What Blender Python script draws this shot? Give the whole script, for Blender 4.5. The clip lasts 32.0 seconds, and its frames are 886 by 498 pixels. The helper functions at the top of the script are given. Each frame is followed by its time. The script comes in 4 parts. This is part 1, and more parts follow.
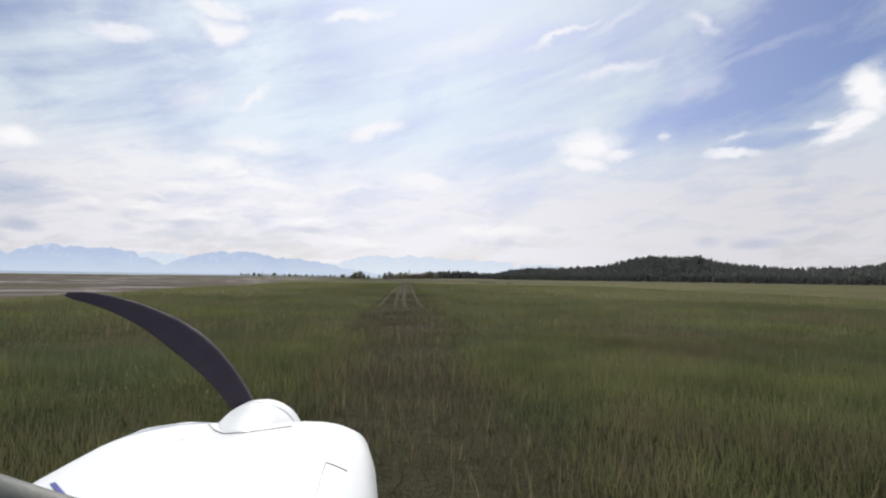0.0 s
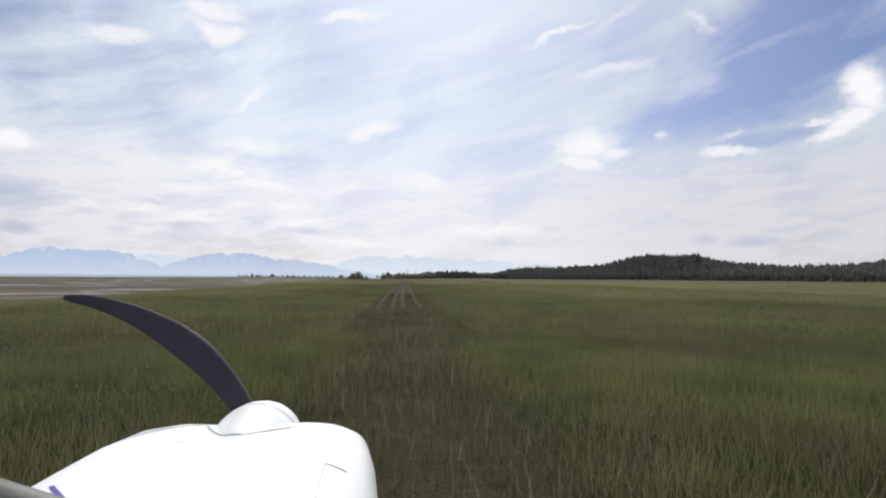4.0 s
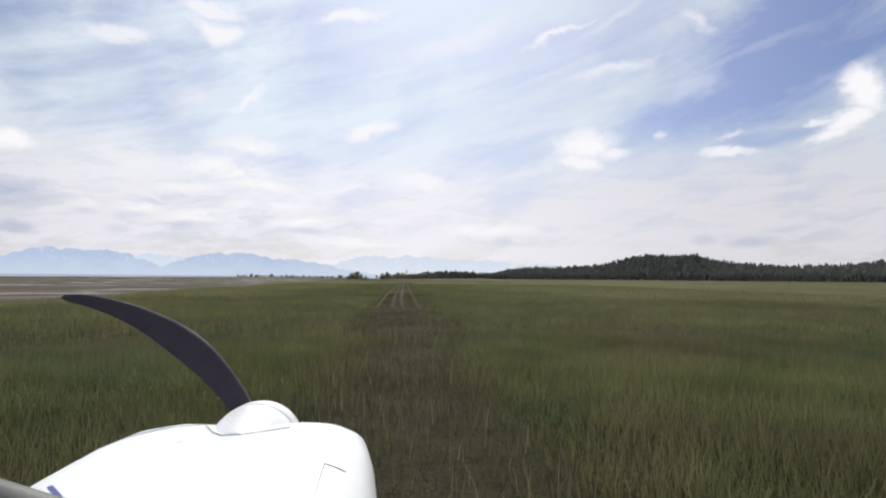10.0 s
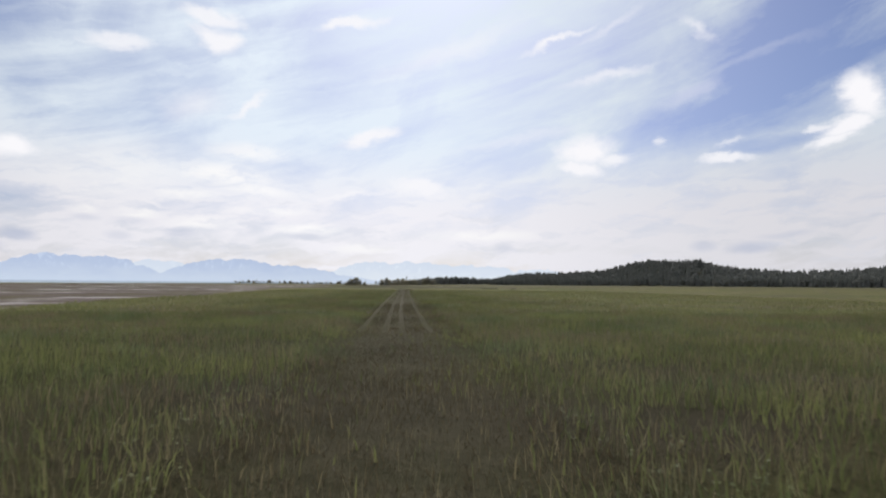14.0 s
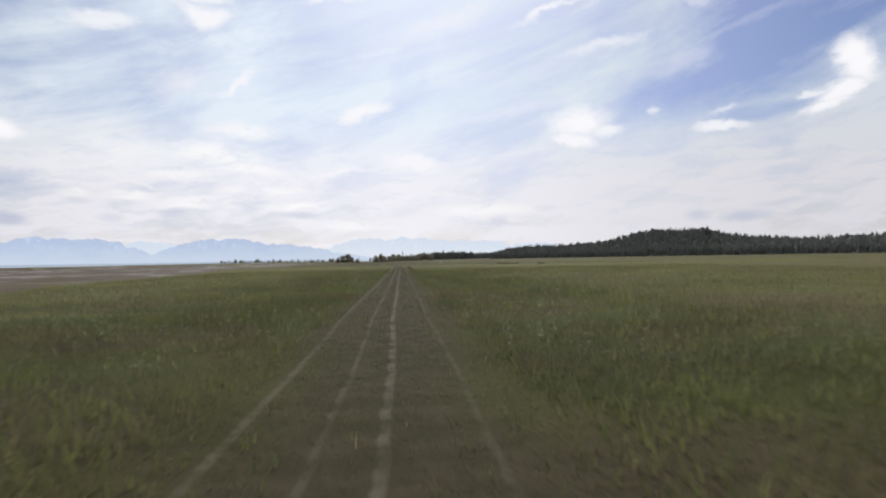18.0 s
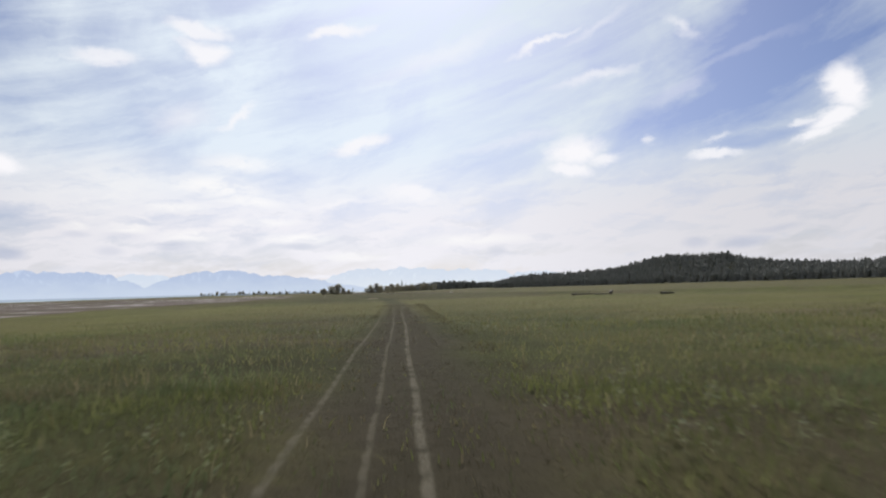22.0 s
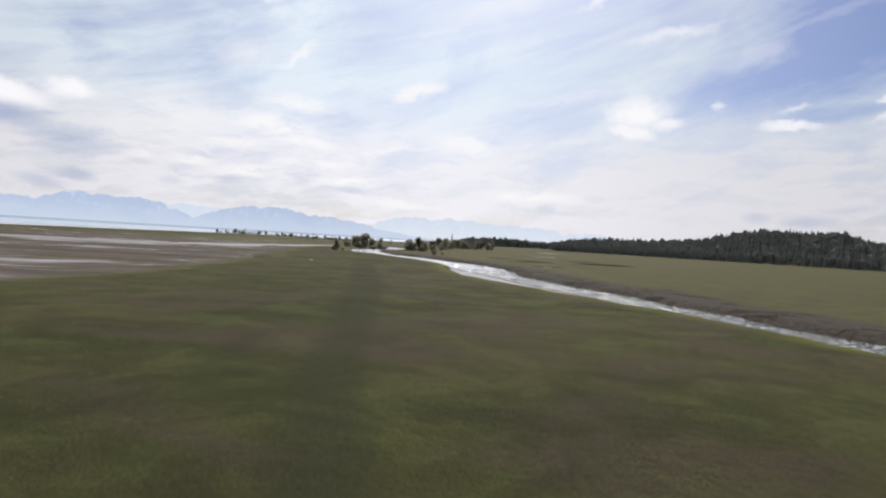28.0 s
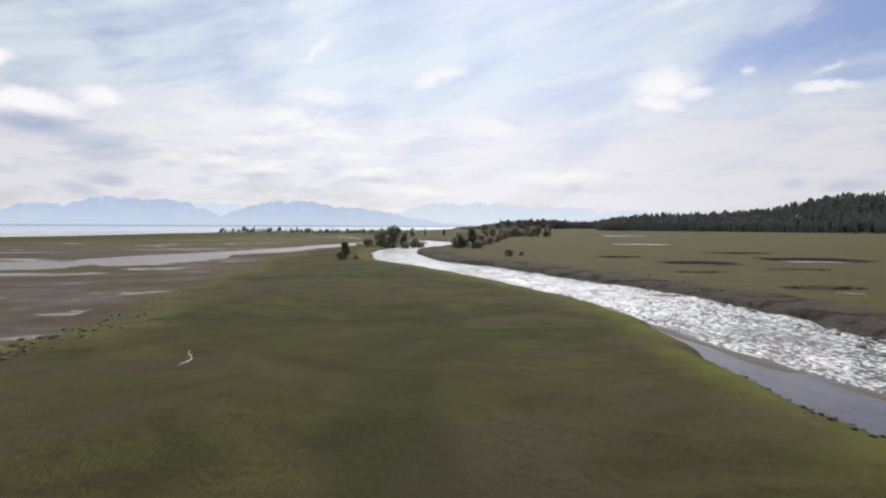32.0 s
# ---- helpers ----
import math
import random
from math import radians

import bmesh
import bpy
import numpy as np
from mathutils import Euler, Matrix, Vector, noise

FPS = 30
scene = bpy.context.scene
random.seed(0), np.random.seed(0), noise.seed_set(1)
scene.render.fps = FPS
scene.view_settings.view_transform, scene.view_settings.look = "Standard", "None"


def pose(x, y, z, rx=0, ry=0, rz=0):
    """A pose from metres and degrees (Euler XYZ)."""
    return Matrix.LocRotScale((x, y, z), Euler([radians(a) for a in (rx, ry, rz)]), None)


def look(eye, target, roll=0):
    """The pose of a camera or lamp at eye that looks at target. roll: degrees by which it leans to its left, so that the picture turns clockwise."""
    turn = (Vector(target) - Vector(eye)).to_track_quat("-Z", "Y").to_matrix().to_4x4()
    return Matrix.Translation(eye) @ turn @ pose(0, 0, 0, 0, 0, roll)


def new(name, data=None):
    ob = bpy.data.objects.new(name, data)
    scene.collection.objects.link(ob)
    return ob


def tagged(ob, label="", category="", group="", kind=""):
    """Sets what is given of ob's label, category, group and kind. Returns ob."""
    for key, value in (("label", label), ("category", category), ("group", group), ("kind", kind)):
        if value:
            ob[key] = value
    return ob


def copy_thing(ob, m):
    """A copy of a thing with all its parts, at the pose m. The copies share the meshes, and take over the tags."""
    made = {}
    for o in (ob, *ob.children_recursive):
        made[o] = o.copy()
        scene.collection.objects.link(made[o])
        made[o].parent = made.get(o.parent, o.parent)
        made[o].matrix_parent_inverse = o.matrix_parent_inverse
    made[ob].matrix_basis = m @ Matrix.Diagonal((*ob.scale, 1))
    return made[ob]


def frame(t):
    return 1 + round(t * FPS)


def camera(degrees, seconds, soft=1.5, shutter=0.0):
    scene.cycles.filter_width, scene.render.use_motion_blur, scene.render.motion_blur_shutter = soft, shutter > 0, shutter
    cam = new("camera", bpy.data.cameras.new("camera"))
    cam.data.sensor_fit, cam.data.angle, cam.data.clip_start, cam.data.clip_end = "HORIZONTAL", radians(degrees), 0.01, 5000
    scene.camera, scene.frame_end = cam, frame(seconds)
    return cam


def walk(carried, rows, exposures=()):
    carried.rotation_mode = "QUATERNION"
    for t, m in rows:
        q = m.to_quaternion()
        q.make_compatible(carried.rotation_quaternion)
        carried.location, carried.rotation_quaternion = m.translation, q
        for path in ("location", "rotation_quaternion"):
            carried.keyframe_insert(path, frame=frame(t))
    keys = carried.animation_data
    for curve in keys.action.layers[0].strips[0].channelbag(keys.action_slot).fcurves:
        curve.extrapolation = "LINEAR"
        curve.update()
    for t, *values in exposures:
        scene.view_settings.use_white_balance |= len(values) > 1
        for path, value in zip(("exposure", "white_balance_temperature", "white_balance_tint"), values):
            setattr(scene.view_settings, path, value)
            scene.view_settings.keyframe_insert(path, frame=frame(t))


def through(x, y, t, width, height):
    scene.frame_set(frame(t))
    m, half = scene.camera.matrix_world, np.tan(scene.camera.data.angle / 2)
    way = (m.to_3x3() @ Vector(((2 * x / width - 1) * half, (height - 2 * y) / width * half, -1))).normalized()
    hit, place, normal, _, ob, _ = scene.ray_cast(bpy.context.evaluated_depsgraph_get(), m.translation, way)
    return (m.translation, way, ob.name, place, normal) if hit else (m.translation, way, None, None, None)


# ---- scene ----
cam = camera(76.2, 32.0, soft=2.2, shutter=0.18)
PATH = [
    (0, (0.000, 0.000, 2.000), (0.125, 1.993, 2.103), 0.80),
    (0.5, (0.000, 0.000, 2.000), (0.130, 1.993, 2.103), 0.50),
    (1, (0.000, 0.000, 2.000), (0.132, 1.993, 2.103), 0.37),
    (3.5, (0.000, 0.000, 2.000), (0.132, 1.993, 2.103), 0.37),
    (5.5, (0.000, 0.000, 2.000), (0.132, 1.993, 2.103), 0.37),
    (6, (0.000, 0.000, 2.000), (0.132, 1.993, 2.103), 0.37),
    (10, (0.000, 0.000, 2.000), (0.135, 1.993, 2.103), 0.41),
    (10.5, (0.000, 0.000, 2.000), (0.145, 1.992, 2.104), 0.25),
    (11, (-0.033, 0.717, 2.000), (0.129, 2.707, 2.116), 0.33),
    (12, (-0.161, 4.302, 2.000), (0.025, 6.290, 2.116), 0.59),
    (13, (-0.121, 9.023, 2.000), (0.060, 11.009, 2.151), -0.02),
    (14, (-0.039, 14.927, 2.000), (0.096, 16.918, 2.124), 0.36),
    (16.5, (-0.477, 41.907, 2.000), (-0.310, 43.896, 2.128), -0.55),
    (17, (-0.326, 50.740, 2.000), (-0.173, 52.733, 2.071), -0.60),
    (17.5, (-0.180, 59.940, 2.000), (-0.032, 61.933, 2.057), -0.33),
    (18, (-0.097, 69.479, 2.000), (0.054, 71.473, 2.036), -1.02),
    (19, (-0.161, 89.502, 2.000), (0.022, 91.494, 2.006), -0.50),
    (19.5, (-0.248, 99.991, 2.000), (-0.073, 101.983, 2.017), -0.20),
    (20, (-0.310, 110.832, 2.000), (-0.111, 112.822, 2.025), 0.11),
    (20.5, (-0.347, 122.018, 2.000), (-0.139, 124.006, 2.036), 0.77),
    (21, (-0.376, 133.515, 2.000), (-0.176, 135.502, 2.109), -0.83),
    (21.5, (-0.412, 145.272, 2.000), (-0.224, 147.257, 2.154), -1.93),
    (22, (-0.451, 157.247, 2.000), (-0.293, 159.236, 2.141), -1.67),
    (22.5, (-0.402, 169.382, 2.100), (-0.268, 171.372, 2.255), 0.16),
    (23, (-0.197, 181.612, 2.400), (-0.064, 183.602, 2.557), 1.14),
    (23.5, (0.236, 193.846, 2.800), (0.393, 195.834, 2.952), 0.46),
    (24, (0.784, 206.150, 3.200), (0.949, 208.137, 3.361), 0.11),
    (24.5, (1.332, 218.583, 3.600), (1.479, 220.574, 3.719), -0.12),
    (26.5, (-0.399, 272.864, 5.501), (-0.318, 274.863, 5.522), 2.20),
    (27, (-1.387, 285.194, 5.997), (-1.335, 287.193, 5.978), 5.01),
    (27.5, (-2.597, 297.181, 6.486), (-2.567, 299.180, 6.450), 6.04),
    (28, (-4.185, 308.911, 6.910), (-4.189, 310.911, 6.883), 3.33),
    (28.5, (-5.991, 320.610, 7.372), (-6.073, 322.608, 7.348), 2.01),
    (29, (-7.834, 332.622, 7.908), (-7.994, 334.615, 7.890), 2.38),
    (29.5, (-9.714, 345.689, 8.281), (-9.898, 347.680, 8.257), 1.47),
    (30, (-11.735, 360.305, 8.402), (-11.903, 362.298, 8.368), 1.55),
    (30.5, (-13.715, 375.771, 8.450), (-13.846, 377.766, 8.397), 1.66),
    (31, (-15.715, 391.275, 8.687), (-15.819, 393.271, 8.629), 0.78),
    (31.5, (-17.800, 406.412, 8.969), (-17.901, 408.409, 8.910), 0.73),
    (32, (-19.954, 421.218, 9.100), (-20.059, 423.214, 9.018), 0.18),
]
walk(cam, [(t, look(eye, target, roll)) for t, eye, target, roll in PATH])

# ---- sun and sky ----
SUN_AZ, SUN_EL = 4.0, 41.0
sun = new("sun", bpy.data.lights.new("sun", "SUN"))
sun.data.energy, sun.data.angle, sun.data.color = 3.8, radians(0.6), (1.0, 0.955, 0.89)
sun.rotation_euler = (radians(SUN_EL - 90.0), 0, radians(-SUN_AZ))
world = bpy.data.worlds.new("world")
scene.world = world
world.use_nodes = True
WN, WL = world.node_tree.nodes, world.node_tree.links
WN.clear()


class G:
    """Short forms for node graphs."""

    def __init__(self, tree):
        self.t, self.n, self.l = tree, tree.nodes, tree.links

    def put(self, socket, v):
        if isinstance(v, bpy.types.NodeSocket):
            self.l.new(v, socket)
        elif isinstance(v, tuple) and socket.type == "RGBA" and len(v) == 3:
            socket.default_value = (*v, 1)
        else:
            socket.default_value = v

    def math(self, op, a, b=0.0, c=0.0, clamp=False):
        n = self.n.new("ShaderNodeMath")
        n.operation, n.use_clamp = op, clamp
        for s, v in zip(n.inputs, (a, b, c)):
            self.put(s, v)
        return n.outputs[0]

    def ramp(self, v, lo, hi, a=0.0, b=1.0, smooth=True):
        n = self.n.new("ShaderNodeMapRange")
        n.interpolation_type = "SMOOTHSTEP" if smooth else "LINEAR"
        for s, x in zip(n.inputs, (v, lo, hi, a, b)):
            self.put(s, x)
        return n.outputs[0]

    def mix(self, f, a, b, mode="MIX"):
        n = self.n.new("ShaderNodeMix")
        n.data_type, n.blend_type = "RGBA", mode
        self.put(n.inputs[0], f), self.put(n.inputs[6], a), self.put(n.inputs[7], b)
        return n.outputs[2]

    def noise(self, vec, scale, detail=4.0, rough=0.55, distort=0.0, colour=False):
        n = self.n.new("ShaderNodeTexNoise")
        if vec is not None:
            self.l.new(vec, n.inputs["Vector"])
        n.inputs["Scale"].default_value, n.inputs["Detail"].default_value = scale, detail
        n.inputs["Roughness"].default_value, n.inputs["Distortion"].default_value = rough, distort
        return n.outputs[1 if colour else 0]

    def xyz(self, v):
        n = self.n.new("ShaderNodeSeparateXYZ")
        self.l.new(v, n.inputs[0])
        return n.outputs

    def vec(self, x, y, z=0.0):
        n = self.n.new("ShaderNodeCombineXYZ")
        for s, v in zip(n.inputs, (x, y, z)):
            self.put(s, v)
        return n.outputs[0]

    def mapped(self, v, scale=(1, 1, 1), rot=(0, 0, 0), loc=(0, 0, 0)):
        if any(rot):
            first = self.n.new("ShaderNodeMapping")
            self.l.new(v, first.inputs[0])
            first.inputs["Rotation"].default_value = [radians(a) for a in rot]
            v = first.outputs[0]
        n = self.n.new("ShaderNodeMapping")
        self.l.new(v, n.inputs[0])
        n.inputs["Scale"].default_value, n.inputs["Location"].default_value = scale, loc
        return n.outputs[0]

    def attr(self, name):
        n = self.n.new("ShaderNodeAttribute")
        n.attribute_name = name
        return n.outputs["Fac"]


# Sky: clear-sky gradient, thin streaked high cloud, a pale veil low down, and single low cumulus clouds.
w = G(world.node_tree)
sky = WN.new("ShaderNodeTexSky")
sky.sky_type, sky.sun_disc = "NISHITA", False
sky.sun_elevation, sky.sun_rotation = radians(SUN_EL), radians(SUN_AZ)
sky.air_density, sky.dust_density, sky.ozone_density = 1.0, 1.5, 1.5
direction = WN.new("ShaderNodeTexCoord").outputs["Generated"]
dx, dy, dz = w.xyz(direction)
az = w.math("MULTIPLY", w.math("ARCTAN2", dx, dy), 57.2958)
el = w.math("MULTIPLY", w.math("ARCSINE", dz), 57.2958)
angle2 = w.vec(az, el)
# torn outlines: the sky's angles, shifted by noise at two sizes
tear = WN.new("ShaderNodeVectorMath")
tear.operation = "MULTIPLY_ADD"
WL.new(w.noise(w.mapped(angle2, (0.22, 0.34, 1)), 1.0, 6.0, 0.62, 0.2, colour=True), tear.inputs[0])
tear.inputs[1].default_value = (5.0, 2.6, 0)
half_off = WN.new("ShaderNodeVectorMath")
half_off.operation = "SUBTRACT"
WL.new(angle2, half_off.inputs[0])
half_off.inputs[1].default_value = (2.5, 1.3, 0)
WL.new(half_off.outputs[0], tear.inputs[2])
torn = tear.outputs[0]
ease = WN.new("ShaderNodeMix")
ease.data_type = "VECTOR"
ease.inputs[0].default_value = 0.35
WL.new(angle2, ease.inputs[4]), WL.new(torn, ease.inputs[5])
soft_torn = ease.outputs[1]


def patches(rows, where, inner, outer):
    """Soft patches of cloud: azimuth, elevation, half width, half height and tilt in degrees, strength."""
    total = None
    for a, e, ra, re, tilt, dens in rows:
        m = WN.new("ShaderNodeMapping")
        m.vector_type = "TEXTURE"
        WL.new(where, m.inputs[0])
        m.inputs["Location"].default_value, m.inputs["Scale"].default_value = (a, e, 0), (ra, re, 1)
        m.inputs["Rotation"].default_value = (0, 0, radians(tilt))
        far = WN.new("ShaderNodeVectorMath")
        far.operation = "LENGTH"
        WL.new(m.outputs[0], far.inputs[0])
        one = w.ramp(far.outputs["Value"], outer, inner, 0.0, dens)
        total = one if total is None else w.math("MAXIMUM", total, one)
    return total


HEAPS = (
    (18.2, 13.1, 2.6, 1.5, 0, 1), (17.8, 11.3, 2.0, 0.8, -5, 0.9), (20.8, 12.1, 1.9, 0.7, 0, 0.8), (41.1, 15.5, 1.8, 2.3, 20, 1), (39.7, 13.2, 2.0, 1.1, 20, 0.95),
    (37.8, 13.4, 1.0, 0.5, 0, 0.7), (38.8, 12.0, 1.8, 0.7, 12, 0.9), (-3.9, 14.5, 3.3, 0.8, 14, 0.9), (-5.9, 24.8, 3.6, 0.6, 12, 0.85), (1.3, 9.8, 3.0, 0.8, -8, 0.8),
    (-18.5, 22.2, 2.3, 1.2, -10, 0.9), (-18.9, 24.1, 3.1, 0.8, 0, 0.8), (-26.3, 20.5, 2.7, 0.9, 8, 0.7), (-34.3, 11.0, 2.2, 0.9, 0, 1), (30.6, 11.4, 2.6, 0.5, 2, 0.8),
    (-41.5, 13.0, 2.2, 0.9, 3, 0.95), (-39.3, 9.8, 4.3, 1.2, 0, 1))
WISPS = (
    (15.3, 23.5, 3.5, 0.4, 20, 0.9), (20.8, 24.3, 3.7, 0.5, 18, 0.35), (-15.7, 16.6, 2.7, 0.5, 30, 0.8), (28.7, 22.9, 1.9, 0.7, -35, 0.55),
    (20.2, 19.7, 5.1, 0.5, 8, 0.6), (-5.6, 9.0, 6.2, 0.3, 9, 0.5), (31.3, 12.9, 1.6, 0.3, 20, 0.5), (-20.8, 16.2, 2.9, 1.5, 20, 0.5), (25.2, 13.5, 0.5, 0.7, -60, 0.6),
    (33.7, 20.2, 5.3, 0.5, 14, 0.14), (28.1, 17.7, 2.9, 0.8, 20, 0.3), (12.1, 14.5, 6.8, 0.7, 8, 0.3), (4.6, 22.8, 8.1, 1.1, 20, 0.4))
LOW_HEAPS = (
    (-17.4, 10.2, 4.6, 1.2, -6, 0.9), (-15.7, 12.4, 3.7, 0.9, 0, 0.7), (-14.6, 8.9, 3.1, 0.5, -4, 0.8), (-20.8, 8.2, 2.9, 0.6, 0, 0.8), (-9.7, 5.3, 3.3, 0.6, 0, 0.9),
    (-19.3, 5.6, 3.0, 0.6, 0, 0.8), (-24.9, 6.2, 2.0, 0.5, 0, 0.9), (-28.7, 6.2, 1.2, 0.4, 0, 0.9), (-26.8, 9.8, 6.4, 2.9, 10, 0.5), (8.1, 4.9, 5.7, 0.6, 0, 0.7),
    (-13.2, 7.0, 3.7, 0.4, 0, 0.7), (-4.4, 3.4, 3.4, 0.5, 0, 0.6))
UNDERSIDES = (
    (-21.1, 4.6, 1.4, 0.5, 0, 0.55), (-26.1, 4.2, 1.1, 0.4, 0, 0.5), (-28.6, 5.5, 1.2, 0.3, 0, 0.5), (-25.1, 5.5, 1.8, 0.3, 0, 0.4), (-9.7, 4.5, 1.8, 0.3, 0, 0.5),
    (10.1, 3.6, 1.2, 0.5, 0, 0.5), (28.7, 3.7, 1.2, 0.5, 0, 0.6), (32.5, 3.5, 2.1, 0.5, 4, 0.7), (35.2, 4.5, 2.3, 0.3, 3, 0.5), (-33.3, 3.8, 1.5, 0.5, 0, 0.8),
    (-19.8, 7.6, 2.4, 0.2, 0, 0.25), (-17.4, 9.2, 3.0, 0.2, 0, 0.2), (-38.8, 8.3, 3.1, 0.9, 0, 1), (-35.9, 3.1, 1.7, 0.5, -8, 0.7))
# clear gaps between the high clouds
GAPS = (
    (37.5, 20.3, 13.4, 6.5, 15, 0.85), (31.4, 15.4, 13.7, 2.9, 8, 0.7), (16.1, 20.4, 12.1, 4.1, 15, 0.3), (-35.5, 21.5, 6.2, 3.3, 20, 0.5),
    (-33.4, 14.6, 2.2, 2.0, 0, 0.2), (-21.5, 14.4, 4.3, 4.5, 30, 0.16), (-9.2, 20.7, 6.1, 7.1, 20, 0.24), (-11.2, 10.0, 3.8, 2.5, 20, 0.3),
    (10.4, 13.7, 7.4, 2.5, 8, 0.28), (22.2, 7.5, 4.1, 0.5, 0, 0.4), (34.4, 12.6, 5.6, 1.0, 4, 0.5), (-33.1, 6.5, 3.3, 1.4, 0, 0.25))
streak = w.noise(w.mapped(angle2, (0.030, 0.26, 1), (0, 0, -17), (3.1, 1.7, 0)), 1.0, 7.0, 0.58, 0.7)
fibre = w.noise(w.mapped(torn, (0.05, 0.75, 1), (0, 0, -14), (6.1, 0.7, 0)), 1.0, 6.0, 0.62, 0.5)
broad = w.noise(w.mapped(angle2, (0.075, 0.13, 1), (0, 0, -20), (1.9, 0.6, 0)), 1.0, 7.0, 0.60, 0.6)
ripple = w.noise(w.mapped(torn, (0.13, 0.75, 1), (0, 0, 0), (2.0, 9.0, 0)), 1.0, 6.0, 0.60, 0.4)
puff = w.noise(w.mapped(angle2, (0.16, 0.42, 1)), 1.0, 6.0, 0.6, 0.3)
side = w.ramp(w.math("ABSOLUTE", az), 80.0, 55.0)
edge = w.math("ADD", el, w.math("MULTIPLY", w.math("SUBTRACT", puff, 0.5), 2.6))
above_bank = w.math("MAXIMUM", w.ramp(edge, 10.9, 11.9), w.ramp(az, 24.0, 10.0))
gap = w.math("MULTIPLY", w.math("MULTIPLY", patches(GAPS, torn, 0.25, 1.25), above_bank), side)
veil = w.ramp(el, 21.0, 5.0, 0.74, 0.90)
cirrus = w.math("ADD", w.ramp(streak, 0.36, 0.66, -0.13, 0.17), w.ramp(broad, 0.36, 0.64, -0.14, 0.18))
cirrus = w.math("ADD", cirrus, w.math("MULTIPLY", w.ramp(fibre, 0.40, 0.66, -0.05, 0.10), w.ramp(el, 8.0, 14.0, 0.4, 1.0)))
low = w.math("MULTIPLY", w.ramp(ripple, 0.40, 0.62, -0.14, 0.16), w.ramp(el, 13.0, 8.0))
cover = w.math("SUBTRACT", w.math("ADD", w.math("ADD", cirrus, veil), low), gap, clamp=True)
mass = w.math("MAXIMUM", patches(HEAPS, torn, 0.35, 1.25), patches(WISPS, torn, 0.0, 1.35))
heap_grain = w.ramp(w.noise(w.mapped(torn, (0.30, 0.9, 1), (0, 0, 0), (4.0, 2.0, 0)), 1.0, 5.0, 0.6), 0.36, 0.56, 0.35, 1.0)
lowc = w.math("MULTIPLY", patches(LOW_HEAPS, soft_torn, 0.2, 1.4), heap_grain)
base = patches([(a, e, ra * 1.1, re * 1.25, tilt, dens ** 1.8) for a, e, ra, re, tilt, dens in UNDERSIDES], soft_torn, 0.2, 1.25)
ruffle = w.math("MULTIPLY", w.ramp(w.noise(w.mapped(torn, (0.16, 0.62, 1), (0, 0, 0), (8.0, 3.3, 0)), 1.0, 5.0, 0.6), 0.54, 0.66, 0.0, 0.30), w.math("MULTIPLY", w.ramp(el, 11.0, 7.0), w.ramp(el, 1.5, 3.0)))
clear = w.mix(1.0, sky.outputs[0], (0.056, 0.061, 0.080), "MULTIPLY")
glow = w.ramp(w.math("ABSOLUTE", w.math("SUBTRACT", az, -6.0)), 46.0, 4.0, 0.78, 0.98)
thin = w.ramp(el, 6.0, 15.0)
white = w.mix(1.0, w.mix(thin, (0.905, 0.895, 0.950), (0.800, 0.885, 0.985)), w.vec(glow, glow, glow), "MULTIPLY")
col = w.mix(cover, clear, white)
col = w.mix(lowc, col, w.mix(1.0, (1.02, 1.01, 1.01), w.vec(glow, glow, glow), "MULTIPLY"))
col = w.mix(mass, col, (0.955, 0.945, 0.975))
col = w.mix(w.math("MULTIPLY", base, 0.9), col, (0.40, 0.46, 0.62))
col = w.mix(ruffle, col, (0.62, 0.66, 0.76))
bg = WN.new("ShaderNodeBackground")
WL.new(col, bg.inputs[0])
bg.inputs[1].default_value = 1.0
WL.new(bg.outputs[0], WN.new("ShaderNodeOutputWorld").inputs[0])


# ---- materials ----
def material(name):
    m = bpy.data.materials.new(name)
    m.use_nodes = True
    g = G(m.node_tree)
    return m, g, m.node_tree.nodes["Principled BSDF"], g.n.new("ShaderNodeTexCoord").outputs["Object"]


def bump(g, p, height, strength, distance):
    b = g.n.new("ShaderNodeBump")
    b.inputs["Strength"].default_value, b.inputs["Distance"].default_value = strength, distance
    g.l.new(height, b.inputs["Height"])
    g.l.new(b.outputs[0], p.inputs["Normal"])


def plain(name, a, b, rough=0.6, scale=6.0, metal=0.0, relief=0.15, size=0.01):
    """Two near colours broken up by noise at two scales, with fine relief."""
    m, g, p, co = material(name)
    n1, n2 = g.noise(co, scale, 5.0), g.noise(co, scale * 9, 3.0)
    f = g.math("ADD", g.math("MULTIPLY", n1, 0.7), g.math("MULTIPLY", n2, 0.3))
    g.put(p.inputs["Base Color"], g.mix(g.ramp(f, 0.35, 0.65), a, b))
    g.put(p.inputs["Roughness"], g.ramp(n1, 0.3, 0.7, rough * 0.85, min(1.0, rough * 1.15)))
    p.inputs["Metallic"].default_value = metal
    bump(g, p, n2, relief, size)
    return m


